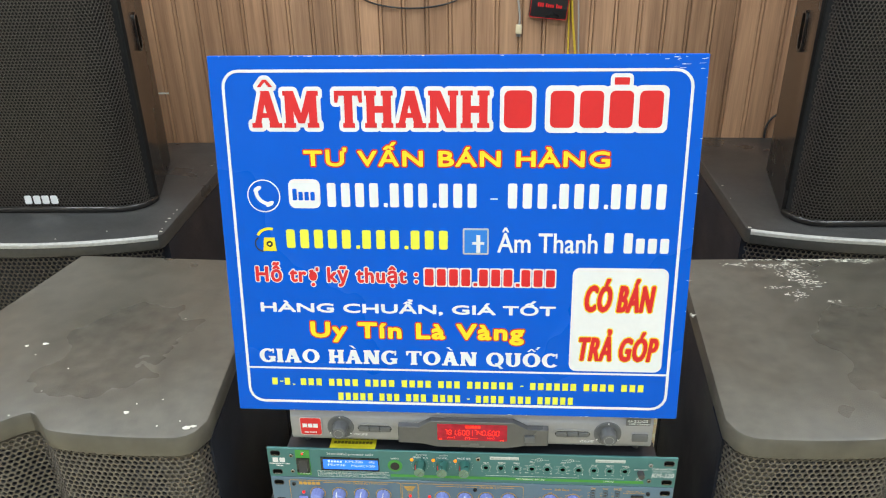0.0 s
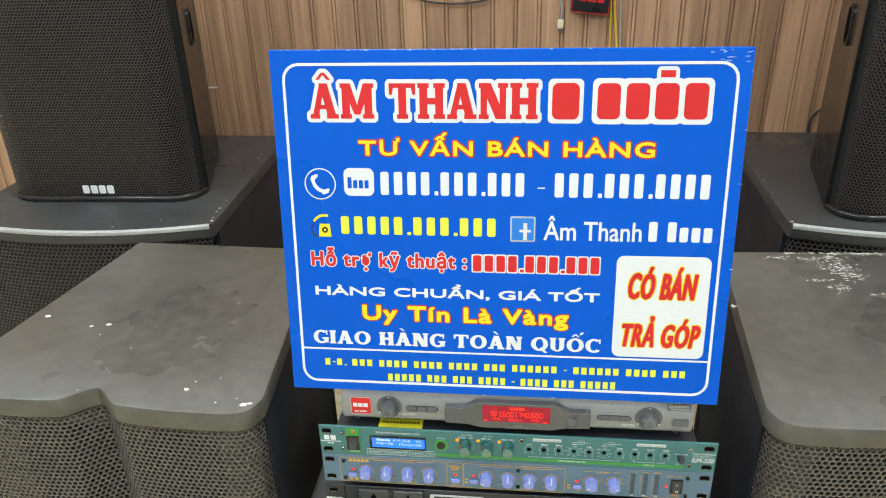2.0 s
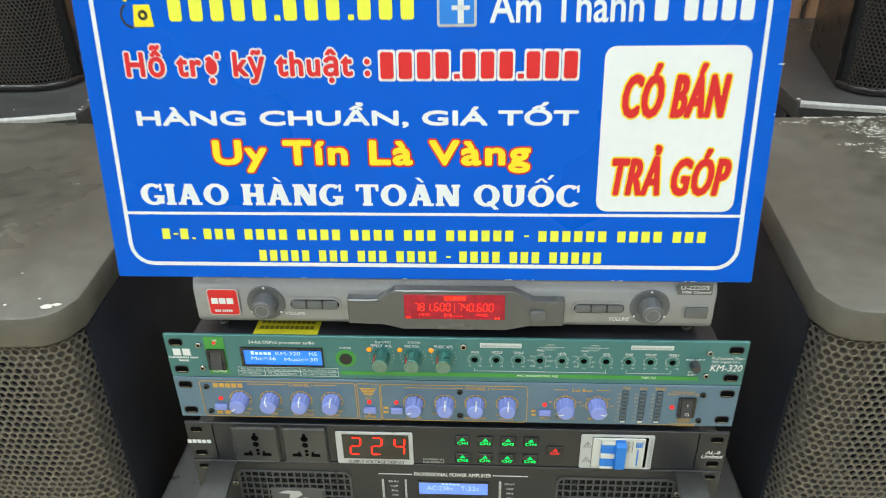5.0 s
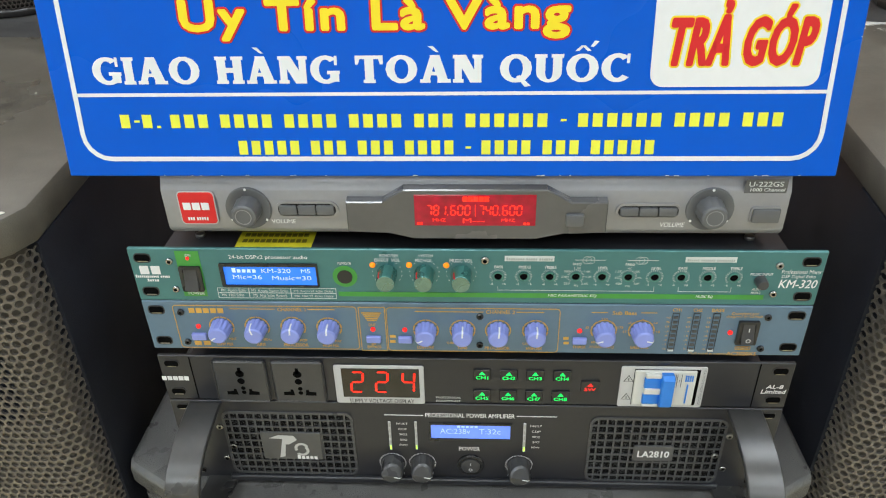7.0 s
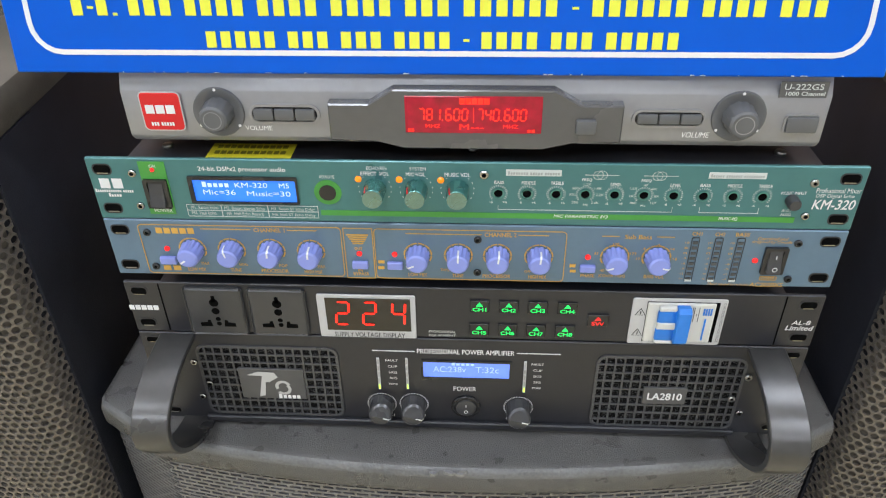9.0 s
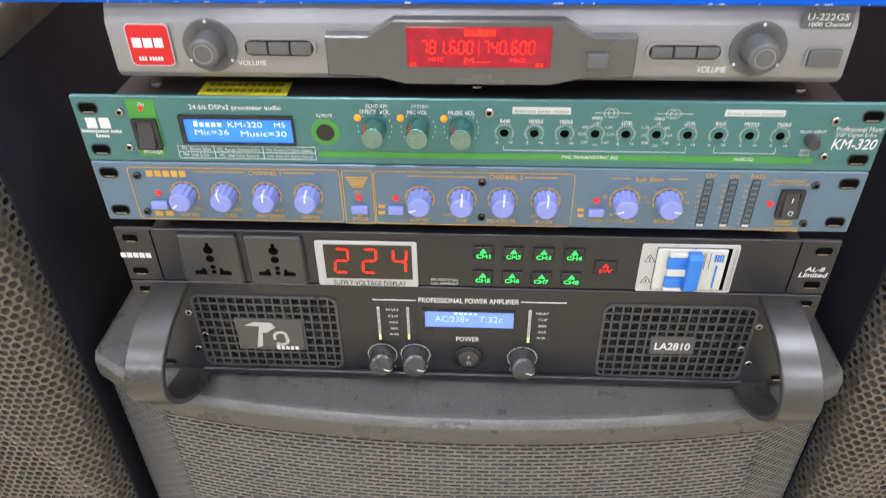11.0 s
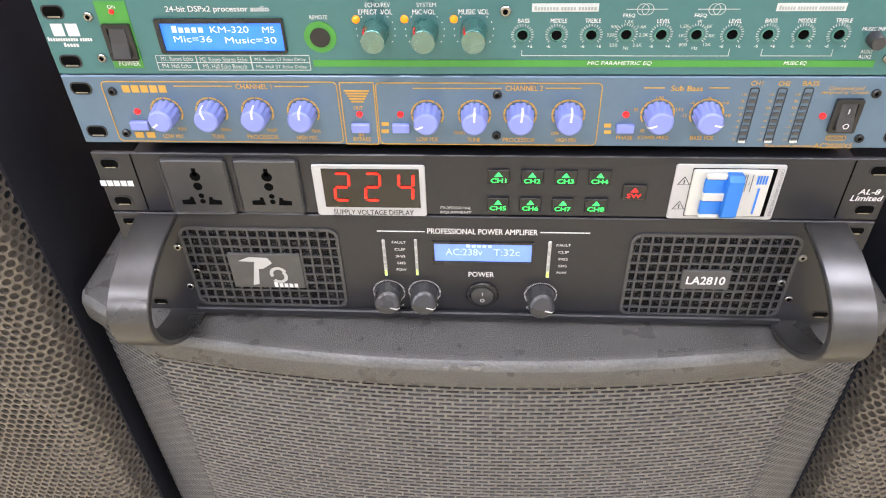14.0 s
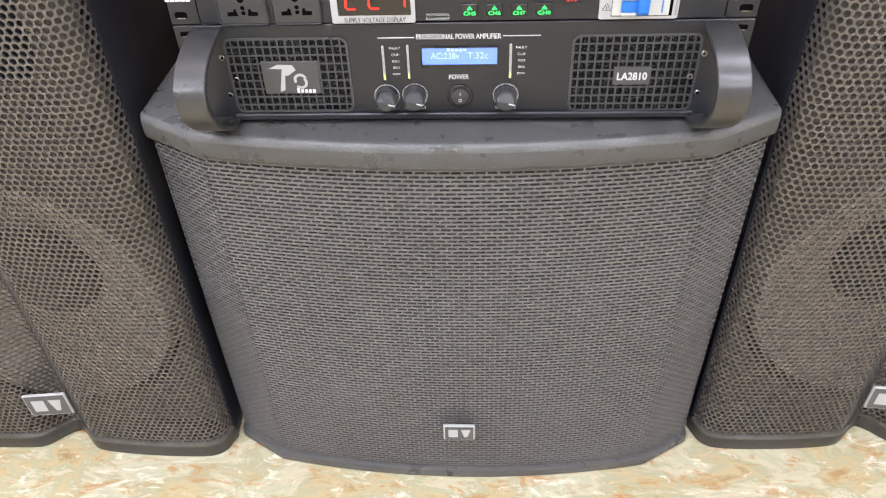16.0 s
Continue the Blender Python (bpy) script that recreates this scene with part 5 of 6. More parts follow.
# ---- power amplifier ----
for sx in (-1, 1):
    ear_slot(sx * 0.2315, 0.0815, amplifier, 0.010, 0.005)
    ear_slot(sx * 0.2315, 0.008, amplifier, 0.010, 0.005)
for (x0, x1, z0, z1), (px0, px1, pz0, pz1), word in (((-0.20183, -0.09471, 0.00674, 0.07750), (-0.17216, -0.12231, 0.02602, 0.05653), ""), ((0.09523, 0.20273, 0.00518, 0.07725), (0.13191, 0.16364, 0.03178, 0.04824), "LA2810")):
    gr = part("air_grille", ring_outline(rounded(x0, x1, z0, z1, 0.007), rounded(x0 + 0.002, x1 - 0.002, z0 + 0.002, z1 - 0.002, 0.0055), -0.0012, 0.0), MESH, amplifier, "black square-mesh air grille")
    part("filter", box(x0 + 0.002, x1 - 0.002, -0.0003, 0.0, z0 + 0.002, z1 - 0.002), FOAM, gr)
    cols, rows = 16, 9
    for i in range(1, cols):
        x = x0 + (x1 - x0) * i / cols
        part("mesh_bar", box(x - 0.0006, x + 0.0006, -0.0016, -0.0004, z0 + 0.001, z1 - 0.001), MESH, gr)
    for i in range(1, rows):
        z = z0 + (z1 - z0) * i / rows
        part("mesh_bar", box(x0 + 0.001, x1 - 0.001, -0.0018, -0.0006, z - 0.0006, z + 0.0006), MESH, gr)
    part("name_plate", box(px0, px1, -0.0026, -0.0005, pz0, pz1, 0.0003, 1), MESH, gr)
    if word:
        lettering(word, px0 + (px1 - px0) * 0.1, px1 - (px1 - px0) * 0.1, pz0 + (pz1 - pz0) * 0.28, pz1 - (pz1 - pz0) * 0.28, WHITE, gr, y=-0.003, bold=0.02)
    else:
        w, h = px1 - px0, pz1 - pz0
        plate("logo_shape", [(px0 + w * 0.14, pz0 + h * 0.8), (px0 + w * 0.3, pz0 + h * 0.92), (px0 + w * 0.55, pz0 + h * 0.9), (px0 + w * 0.6, pz0 + h * 0.75), (px0 + w * 0.46, pz0 + h * 0.58), (px0 + w * 0.4, pz0 + h * 0.58), (px0 + w * 0.36, pz0 + h * 0.12), (px0 + w * 0.27, pz0 + h * 0.08), (px0 + w * 0.36, pz0 + h * 0.78)], -0.0028, 0.0002, FRAME_GREY, gr)
        arcs("logo_shape", px0 + w * 0.66, pz0 + h * 0.44, h * 0.12, h * 0.2, 20, 210, 1, FRAME_GREY, gr, y=-0.003, gap=0)
        arcs("logo_shape", px0 + w * 0.66, pz0 + h * 0.36, h * 0.12, h * 0.2, -140, 50, 1, FRAME_GREY, gr, y=-0.003, gap=0)
        bars("Xxxxx", px0 + w * 0.57, px0 + w * 0.92, pz0 + h * 0.03, pz0 + h * 0.19, WHITE, gr, y=-0.003)
for x, z in ((-0.20518, 0.06019), (-0.20515, 0.02421), (0.20556, 0.05924), (0.20620, 0.02266)):
    screw(x, z, amplifier, 0.0027)
for x, z in ((-0.19579, 0.04054), (0.19679, 0.03952)):
    screw(x, z, amplifier, 0.0026, -0.0022)
lettering("PROFESSIONAL POWER AMPLIFIER", -0.03585, 0.03541, 0.07447, 0.07911, WHITE, amplifier, bold=0.014)
strip("white_rule", -0.06878, -0.03759, 0.07580, 0.07647, WHITE, amplifier)
strip("white_rule", 0.03683, 0.06857, 0.07647, 0.07713, WHITE, amplifier)
for b in ((-0.06674, -0.06366, 0.03751, 0.06933), (-0.04535, -0.04246, 0.03847, 0.06970), (0.04209, 0.04527, 0.03822, 0.06964)):
    x0, x1, z0, z1 = b
    x0, x1 = x0 + 0.0005, x1 - 0.0005
    mt = part("level_meter", box(x0, x1, -0.0012, 0, z0, z1, 0.0003, 1), FRAME_GREY, amplifier, "narrow column of meter lamps")
    for i in range(5):
        zc = z0 + (z1 - z0) * (0.1 + 0.2 * i)
        part("meter_lamp", box(x0 + 0.0004, x1 - 0.0004, -0.0016, -0.001, zc - 0.002, zc + 0.002), LED_LIME if i == 0 else LAMP_CLEAR, mt)
for col in ((-0.05962, -0.05021, 0.04066, 0.06792), (0.04812, 0.05729, 0.04035, 0.06755)):
    x0, x1, z0, z1 = col
    for i, word in enumerate(("FAULT", "CLIP", "SIG2", "SIG", "POW")):
        zt = z1 - (z1 - z0) * i * 0.22
        inset = (0, 0.15, 0.2, 0.25, 0.18)[i] * (x1 - x0)
        lettering(word, x0 + inset, x1 - inset * 0.6, zt - 0.0021, zt, WHITE, amplifier, bold=0.014)
lcd2 = part("display", ring_outline(rounded(-0.03315, 0.03369, 0.04855, 0.06843, 0.0006), rounded(-0.03170, 0.03226, 0.05138, 0.06663, 0.0003), -0.001, 0), SWITCH, amplifier, "pale blue backlit display")
strip("screen", -0.03188, 0.03244, 0.05115, 0.06685, LCD_PALE, lcd2, y=0.0, thick=0.0002)
lettering("AC:238v", -0.02435, 0.00006, 0.05652, 0.06229, LCD_FAINT, lcd2, y=-0.0004)
lettering("T:32c", 0.00716, 0.02450, 0.05660, 0.06235, LCD_FAINT, lcd2, y=-0.0004)
bars("Xxxxx", -0.01058, 0.00707, 0.06340, 0.06636, LCD_FAINT, lcd2, y=-0.0004)
lettering("POWER", -0.00929, 0.00800, 0.03748, 0.04208, WHITE, amplifier, bold=0.014)
x, z = 0.00030, 0.02162
sw = part("rocker_switch", turned([(0, 0.0112), (-0.0016, 0.0112), (-0.0023, 0.0104), (-0.0023, 0.0084), (-0.0006, 0.0082)], x, z, 32), SWITCH, amplifier, "round black rocker switch", True)
part("paddle", turned([(-0.0004, 0.008), (-0.003, 0.0078), (-0.0034, 0.0068), (-0.0034, 0.0002)], x, z, 28), SOCKET, sw, "", True)
arcs("mark", x, z - 0.0032, 0.0010, 0.0016, 0, 360, 1, WHITE, sw, y=-0.0037, gap=0)
strip("mark", x - 0.0003, x + 0.0003, z + 0.0016, z + 0.0042, WHITE, sw, y=-0.0035)
for (x, z), word in zip(((-0.06463, 0.02185), (-0.03980, 0.02244), (0.04028, 0.02182)), ("CHANNEL.1", "CHANNEL.2", "CHANNEL.3")):
    arcs("scale", x, z, 0.0103, 0.0114, -50, 230, 44, WHITE, amplifier, gap=0.55)
    knob(x, z, 0.0096, 0.0155, SOCKET, amplifier, -15, WHITE, 0.4, "dark grey knob with a slanted top", True)
    lettering(word, x - 0.0092, x + 0.0092, z - 0.0135, z - 0.0112, WHITE, amplifier, bold=0.014)
part("bottom_lip", box(-0.205, 0.205, -0.004, 0.0, 0.0, 0.006, 0.001, 1), RACK_BLACK, amplifier)
for sx in (-1, 1):
    strap = []
    for i in range(25):
        a = math.pi * i / 24
        strap.append((-0.0705 * math.sin(a) * (1 + 0.27 * math.cos(a)), 0.0425 + 0.045 * math.cos(a)))
    inner_strap = [(min(y * 0.93 + 0.001, 0.0), 0.0425 + (z - 0.0425) * 0.91) for y, z in strap][::-1]
    part("handle", prism(strap + inner_strap, sx * 0.2255, sx * 0.1995, "x", 0.0008, 1), HANDLE, amplifier, "curved satin black carrying handle", True)

# ---- wireless receiver ----
for sx in (-0.17, 0.17):
    part("foot", turned([(0.02, 0.006), (0.03, 0.006)], sx, -0.003, 12), CABLE_BLACK, receiver)
badge = plate("badge", rounded(-0.1979, -0.1733, 0.0085, 0.0328, 0.003), 0, 0.0016, RED_PRINT, receiver, "red square maker's badge", 0.0004)
bars("XXX", -0.19521, -0.17617, 0.01955, 0.02517, WHITE, badge, y=-0.0021, slim=0.85, name="logo_mark")
bars("XXX XXXXX", -0.19343, -0.17875, 0.01164, 0.01401, WHITE, badge, y=-0.0021)
frame_line("badge_rim", -0.1985, -0.1727, 0.0079, 0.0334, 0.0034, 0.0007, FRAME_GREY, receiver, y=-0.001)
for (x, z), a in (((-0.15063, 0.02040), 150), ((0.15879, 0.02043), 150)):
    part("knob_recess", turned([(0.0, 0.0158), (-0.0016, 0.0154), (-0.0016, 0.0138), (-0.0004, 0.0115)], x, z, 36), GREY_PLASTIC, receiver, "", True)
    knob(x, z, 0.0096, 0.0135, GREY_PLASTIC, receiver, a, GREY_PLASTIC, 1, "grey fluted volume knob")
    arcs("knob_ring", x, z, 0.0050, 0.0056, 0, 360, 1, SILVER, receiver, y=-0.0137, gap=0)
    for aa in (90, 215, 325):
        disc("dot", x + 0.0146 * math.cos(radians(aa)), z + 0.0146 * math.sin(radians(aa)), 0.0009, WHITE, receiver, -0.0016, -0.002, 10)
for b in ((-0.13194, -0.08875, 0.01315, 0.02582), (0.09719, 0.14029, 0.01297, 0.02460)):
    x0, x1, z0, z1 = b
    h = (z1 - z0) / 2
    kb = part("key_bank", ring_outline(rounded(x0, x1, z0, z1, h * 0.98), rounded(x0 + 0.0016, x1 - 0.0016, z0 + 0.0016, z1 - 0.0016, h * 0.98 - 0.0016), -0.0014, 0.0), SILVER, receiver, "row of three grey keys")
    part("key_backing", prism(rounded(x0 + 0.0016, x1 - 0.0016, z0 + 0.0016, z1 - 0.0016, h * 0.98 - 0.0016), -0.0004, -0.0002, "y"), SWITCH, kb)
    w = (x1 - x0 - 0.005) / 3
    for i in range(3):
        part("key", box(x0 + 0.0025 + w * i + 0.0003, x0 + 0.0025 + w * (i + 1) - 0.0003, -0.003, -0.0002, z0 + 0.0026, z1 - 0.0026, 0.0011, 2), GREY_PLASTIC, kb, "", True)
lettering("VOLUME", -0.13602, -0.11933, 0.00844, 0.01155, WHITE, receiver, bold=0.01)
lettering("VOLUME", 0.12784, 0.14407, 0.00649, 0.01014, WHITE, receiver, bold=0.01, shear=0.2)
x0, x1, z0, z1 = 0.18536, 0.20586, 0.00970, 0.02229
part("key_surround", ring_outline(rounded(x0, x1, z0, z1, 0.003), rounded(x0 + 0.001, x1 - 0.001, z0 + 0.001, z1 - 0.001, 0.002), -0.0012, 0), SILVER, receiver)
part("key", box(x0 + 0.0012, x1 - 0.0012, -0.003, 0, z0 + 0.0012, z1 - 0.0012, 0.0012, 2), GREY_PLASTIC, receiver, "", True)
mp = strip("model_plate", 0.17870, 0.20561, 0.03231, 0.04202, KNOB_GREY, receiver, label="dark grey model plate")
lettering("U-222GS", 0.18083, 0.20271, 0.03720, 0.04083, PALE, mp, y=-0.0009, bold=0.01)
lettering("1000 Channel", 0.18226, 0.20427, 0.03369, 0.03614, PALE, mp, y=-0.0009, bold=0.02)
wx0, wx1, wz0, wz1 = -0.08196, 0.09063, 0.00053, 0.03782
sx0, sx1, sz0, sz1 = -0.04358, 0.05058, 0.00087, 0.03970
zt, zb = wz0 + (wz1 - wz0) * 0.78, wz0 + (wz1 - wz0) * 0.16
bezel = plate("display_bezel", [(wx0, zb), (wx0 + 0.028, zb - 0.001), (sx0 + 0.006, sz0 + 0.0005), (sx1 - 0.006, sz0 + 0.0005), (wx1 - 0.028, zb - 0.001), (wx1, zb), (wx1, zt), (wx1 - 0.024, zt), (sx1, sz1 - 0.001), (sx0, sz1 - 0.001), (wx0 + 0.024, zt), (wx0, zt)], 0, 0.009, SMOKE, receiver, "smoked grey display bezel with red readout", 0.0008)
dx0, dx1, dz0, dz1 = -0.03636, 0.04371, 0.01226, 0.03528
part("readout", box(dx0, dx1, -0.0096, -0.0088, dz0, dz1, 0.0002, 1), RED_GLASS, bezel)
w, h = dx1 - dx0, dz1 - dz0
for body, a, b in (("781.600", 0.1, 0.475), ("740.600", 0.53, 0.9)):
    at, step = dx0 + w * a, w * (b - a) / 6.4
    for c in body:
        if c == ".":
            strip("point", at - step * 0.1, at + step * 0.08, dz0 + h * 0.35, dz0 + h * 0.38, SEGMENT, bezel, y=-0.0098)
            at += step * 0.4
        else:
            seven(c, at, dz0 + h * 0.36, step * 0.66, h * 0.31, bezel, -0.01, 0.0009)
            at += step
strip("mark", dx0 + w * 0.5, dx0 + w * 0.505, dz0 + h * 0.3, dz0 + h * 0.7, SEGMENT, bezel, y=-0.0098)
bars("XXXXX", dx0 + w * 0.4, dx0 + w * 0.62, dz0 + h * 0.8, dz0 + h * 0.96, SEGMENT, bezel, y=-0.01, slim=0.9)
lettering("MHZ", dx0 + w * 0.15, dx0 + w * 0.26, dz0 + h * 0.15, dz0 + h * 0.25, SEGMENT, bezel, y=-0.01)
lettering("MHZ", dx0 + w * 0.72, dx0 + w * 0.83, dz0 + h * 0.15, dz0 + h * 0.25, SEGMENT, bezel, y=-0.01)
lettering("M---", dx0 + w * 0.4, dx0 + w * 0.58, dz0 + h * 0.1, dz0 + h * 0.26, SEGMENT, bezel, y=-0.01)
bars("XX", dx0 + w * 0.02, dx0 + w * 0.07, dz0 + h * 0.04, dz0 + h * 0.12, SEGMENT, bezel, y=-0.01)
bars("XX", dx0 + w * 0.9, dx0 + w * 0.96, dz0 + h * 0.04, dz0 + h * 0.12, SEGMENT, bezel, y=-0.01)
part("key", box(0.06360, 0.07530, -0.01200, -0.00800, 0.01282, 0.02147, 0.0008, 2), GREY_PLASTIC, bezel, "", True)

# ---- shop sign ----
x0, x1, z0, z1 = -0.2385, 0.2345, 0.0105, 0.3835
frame_line("white_border", x0, x1, z0, z1, 0.018, 0.003, WHITE, sign)
slab_lettering("ÂM THANH", -0.2095, 0.0340, 0.3252, 0.0372, RED_PRINT, sign, 0.25, 0.13, 0.055, rim=(0.0042, WHITE))
bars("X", 0.04859, 0.07795, 0.32502, 0.36242, RED_PRINT, sign, y=-0.0009, slim=0.95, rim=(0.0042, WHITE))
bars("XXXX", 0.09481, 0.21168, 0.32532, 0.36202, RED_PRINT, sign, y=-0.0009, slim=0.8, rim=(0.0052, WHITE))
bars("X", 0.15689, 0.17228, 0.36776, 0.37480, RED_PRINT, sign, y=-0.0009, slim=0.95, rim=(0.004, WHITE))
lettering("TƯ VẤN BÁN HÀNG", -0.15830, 0.15673, 0.28511, 0.31086, YELLOW_PRINT, sign, y=-0.0009, bold=0.03, outline=(0.065, RED_PRINT))
bars("XXXX.XXX.XXX", -0.13568, 0.02721, 0.24180, 0.26754, WHITE, sign, slim=0.62)
bars("-", 0.03605, 0.04661, 0.24699, 0.25588, WHITE, sign)
bars("XXX.XXX.XXXX", 0.05415, 0.22160, 0.24151, 0.26793, WHITE, sign, slim=0.62)
bars("XXXXX.XXX.XXX", -0.18248, -0.00296, 0.19588, 0.21670, LEMON_PRINT, sign, slim=0.62)
lettering("Âm Thanh", 0.04370, 0.14900, 0.19300, 0.22090, WHITE, sign, bold=0.012)
bars("X Xxxx", 0.15612, 0.22616, 0.19380, 0.21596, WHITE, sign)
lettering("Hỗ trợ kỹ thuật :", -0.21911, -0.04098, 0.15250, 0.17998, RED_PRINT, sign, y=-0.0009, bold=0.03, outline=(0.05, WHITE))
bars("XXXX.XXX.XXX", -0.03364, 0.10938, 0.15528, 0.17407, RED_PRINT, sign, y=-0.0009, rim=(0.0016, WHITE))
lettering("HÀNG CHUẨN, GIÁ TỐT", -0.21694, 0.10830, 0.12008, 0.13875, WHITE, sign, bold=0.04)
lettering("Uy Tín Là Vàng", -0.16234, 0.07492, 0.08642, 0.11116, YELLOW_PRINT, sign, y=-0.0009, bold=0.04, outline=(0.05, RED_PRINT))
slab_lettering("GIAO HÀNG TOÀN QUỐC", -0.2228, 0.1129, 0.0605, 0.0168, WHITE, sign, 0.27, 0.13, 0.05, y=-0.0004)
strip("white_rule", x0 + 0.002, x1 - 0.002, 0.0527, 0.0549, WHITE, sign)
bars("X-X. XXX XXXX XXXX XXXX XXX XXXXXX - XXXXXX XXXX XXX", -0.21041, 0.21079, 0.0325, 0.0412, LEMON_PRINT, sign, slim=0.68)
bars("XXXXX XXX XXX XXXX - XXXX XXX XXXXX", -0.13492, 0.13373, 0.0148, 0.0240, LEMON_PRINT, sign, slim=0.68)
white_box = plate("white_box", rounded(0.12447, 0.22535, 0.05707, 0.17729, 0.008), -0.0002, 0.0004, WHITE, sign)
RIM_Y = (0.03, YELLOW_PRINT)
lettering("CÓ BÁN", 0.13833, 0.21307, 0.12691, 0.16571, RED_PRINT, white_box, y=-0.0012, bold=0.03, shear=0.25, outline=RIM_Y)
lettering("TRẢ GÓP", 0.13433, 0.22040, 0.06927, 0.10771, RED_PRINT, white_box, y=-0.0012, bold=0.03, shear=0.25, outline=RIM_Y)
x, z = -0.20361, 0.25315
call = part("call_icon", bmesh.new(), WHITE, sign)
arcs("ring", x, z, 0.0165, 0.0178, 0, 360, 1, WHITE, call, gap=0)
arcs("handset", x + 0.0055, z + 0.005, 0.0115, 0.0155, 165, 285, 1, WHITE, call, gap=0)
for dx, dz in ((-0.0065, 0.0075), (0.006, -0.0085)):
    plate("handset_end", [(x + dx + 0.0045 * math.cos(radians(a)), z + dz + 0.0028 * math.sin(radians(a)) + 0.002 * math.cos(radians(a))) for a in range(0, 360, 45)], -0.0003, 0.0002, WHITE, call)
chat = plate("chat_icon", rounded(-0.17669, -0.14288, 0.24016, 0.27141, 0.007), -0.0002, 0.0004, WHITE, sign, "white speech bubble with blue bar")
bars("Xxxx", -0.17251, -0.14715, 0.24871, 0.26119, BLUE, chat, y=-0.0009)
social = plate("social_icon", rounded(0.00724, 0.03478, 0.19081, 0.21965, 0.002), -0.0002, 0.0004, FRAME_GREY, sign, "blue square icon with white bar")
strip("inset", 0.00904, 0.03299, 0.19267, 0.21783, BREAKER_BLUE, social, y=-0.0007)
strip("bar", 0.02164, 0.02583, 0.19315, 0.21245, WHITE, social, y=-0.0011)
strip("bar", 0.01744, 0.03001, 0.20201, 0.20491, WHITE, social, y=-0.0011)
x, z = -0.20453, 0.20136
tel = plate("telephone_icon", [(x - 0.004, z - 0.009), (x + 0.0105, z - 0.009), (x + 0.009, z + 0.006), (x - 0.0025, z + 0.006)], -0.0002, 0.0004, YELLOW_PRINT, sign, "yellow telephone picture")
disc("dial", x + 0.0035, z - 0.001, 0.0035, SWITCH, tel, -0.0006, -0.0009, 16)
disc("dial_centre", x + 0.0035, z - 0.001, 0.0014, YELLOW_PRINT, tel, -0.0009, -0.0011, 12)
arcs("receiver", x + 0.004, z + 0.001, 0.0135, 0.0165, 75, 150, 1, YELLOW_PRINT, tel, y=-0.0006, gap=0)
arcs("cord", x - 0.004, z - 0.001, 0.0075, 0.009, 120, 270, 1, SWITCH, tel, y=-0.0006, gap=0)
random.seed(4)
bm = bmesh.new()
for i in range(60):
    edge = random.choice("tttbbr")
    if edge == "r":
        x, z = 0.246, random.uniform(0.01, 0.39)
    else:
        x, z = random.uniform(-0.245, 0.246), 0.3963 if edge == "t" else 0.0007
    w, h = random.uniform(0.0004, 0.0035) * random.random() + 0.0003, random.uniform(0.00015, 0.00045)
    bm.faces.new([bm.verts.new((x + u * w * random.uniform(0.6, 1), -0.0003, z + v * h * random.uniform(0.5, 1))) for u, v in ((-1, -1), (1, -1), (1, 1), (-1, 1))])
for i in range(16):
    x, z, w, h = random.uniform(0.2, 0.245), 0.3945 - random.random() ** 2 * 0.012, random.uniform(0.0006, 0.0035), random.uniform(0.0001, 0.00035)
    bm.faces.new([bm.verts.new((x + u * w, -0.0003, z + v * h)) for u, v in ((-1, -1), (1, -0.6), (1, 1), (-1, 1))])
tagged(part("edge_wear", bm, WHITE, sign, "chipped white edges"), kind="stuff")

# ---- wall panelling and what hangs on it ----
strip_mesh = None
for i in range(97):
    x = X0 + 0.031 + 0.062 * i
    if x > X1 - 0.03:
        break
    if strip_mesh is None:
        bm = box(-0.0255, 0.0255, -0.011, 0, 0, CEIL, 0.002, 1)
        box(0.0269, 0.0351, -0.0085, 0, 0, CEIL, 0.0012, 1, bm)
        strip_mesh = part("wood_strip", bm, WOOD, wall_north)
        strip_mesh.location = (x, Y1, 0)
    else:
        ob = new("wood_strip", strip_mesh.data)
        ob.parent, ob.location = wall_north, (x, Y1, 0)


def cable(name, pts, r, material, label, parent=None):
    c = bpy.data.curves.new("run", "CURVE")
    c.dimensions, c.bevel_depth, c.bevel_resolution, c.resolution_u = "3D", r, 2, 8
    s = c.splines.new("NURBS")
    s.points.add(len(pts) - 1)
    for p, q in zip(s.points, pts):
        p.co = (*q, 1)
    s.use_endpoint_u, s.order_u = True, 4
    ob = new("run", c)
    bpy.context.view_layer.update()
    me = bpy.data.meshes.new_from_object(ob.evaluated_get(bpy.context.evaluated_depsgraph_get()))
    bpy.data.objects.remove(ob)
    me.name = name
    me.materials.clear()
    me.materials.append(material)
    out = new(name, me)
    if parent:
        out.parent = parent
        return out
    return tagged(out, label, "cable")


WY = Y1 - 0.016
cable("black_cable", [(-0.4314, WY, 1.1603), (-0.3338, WY, 1.0754), (-0.2450, WY, 1.0517), (-0.1403, WY, 1.0509), (-0.0361, WY, 1.0727), (0.0648, WY, 1.1682)], 0.0022, CABLE_BLACK, "thin black cable sagging across the wood wall")
cable("black_cable", [(0.7806, WY, 0.6910), (0.7757, WY, 0.7201), (0.7802, WY, 0.7472), (0.7980, WY, 0.7662), (0.8230, WY, 0.7772)], 0.003, CABLE_BLACK, "short black cable behind the loudspeaker")
cable("yellow_cable", [(0.2209, WY, 1.2324), (0.2271, WY, 1.1257), (0.2323, WY, 1.0136), (0.2509, WY, 0.9255), (0.2603, WY, 0.7711)], 0.0032, CABLE_YELLOW, "yellow cable hanging down the wood wall")
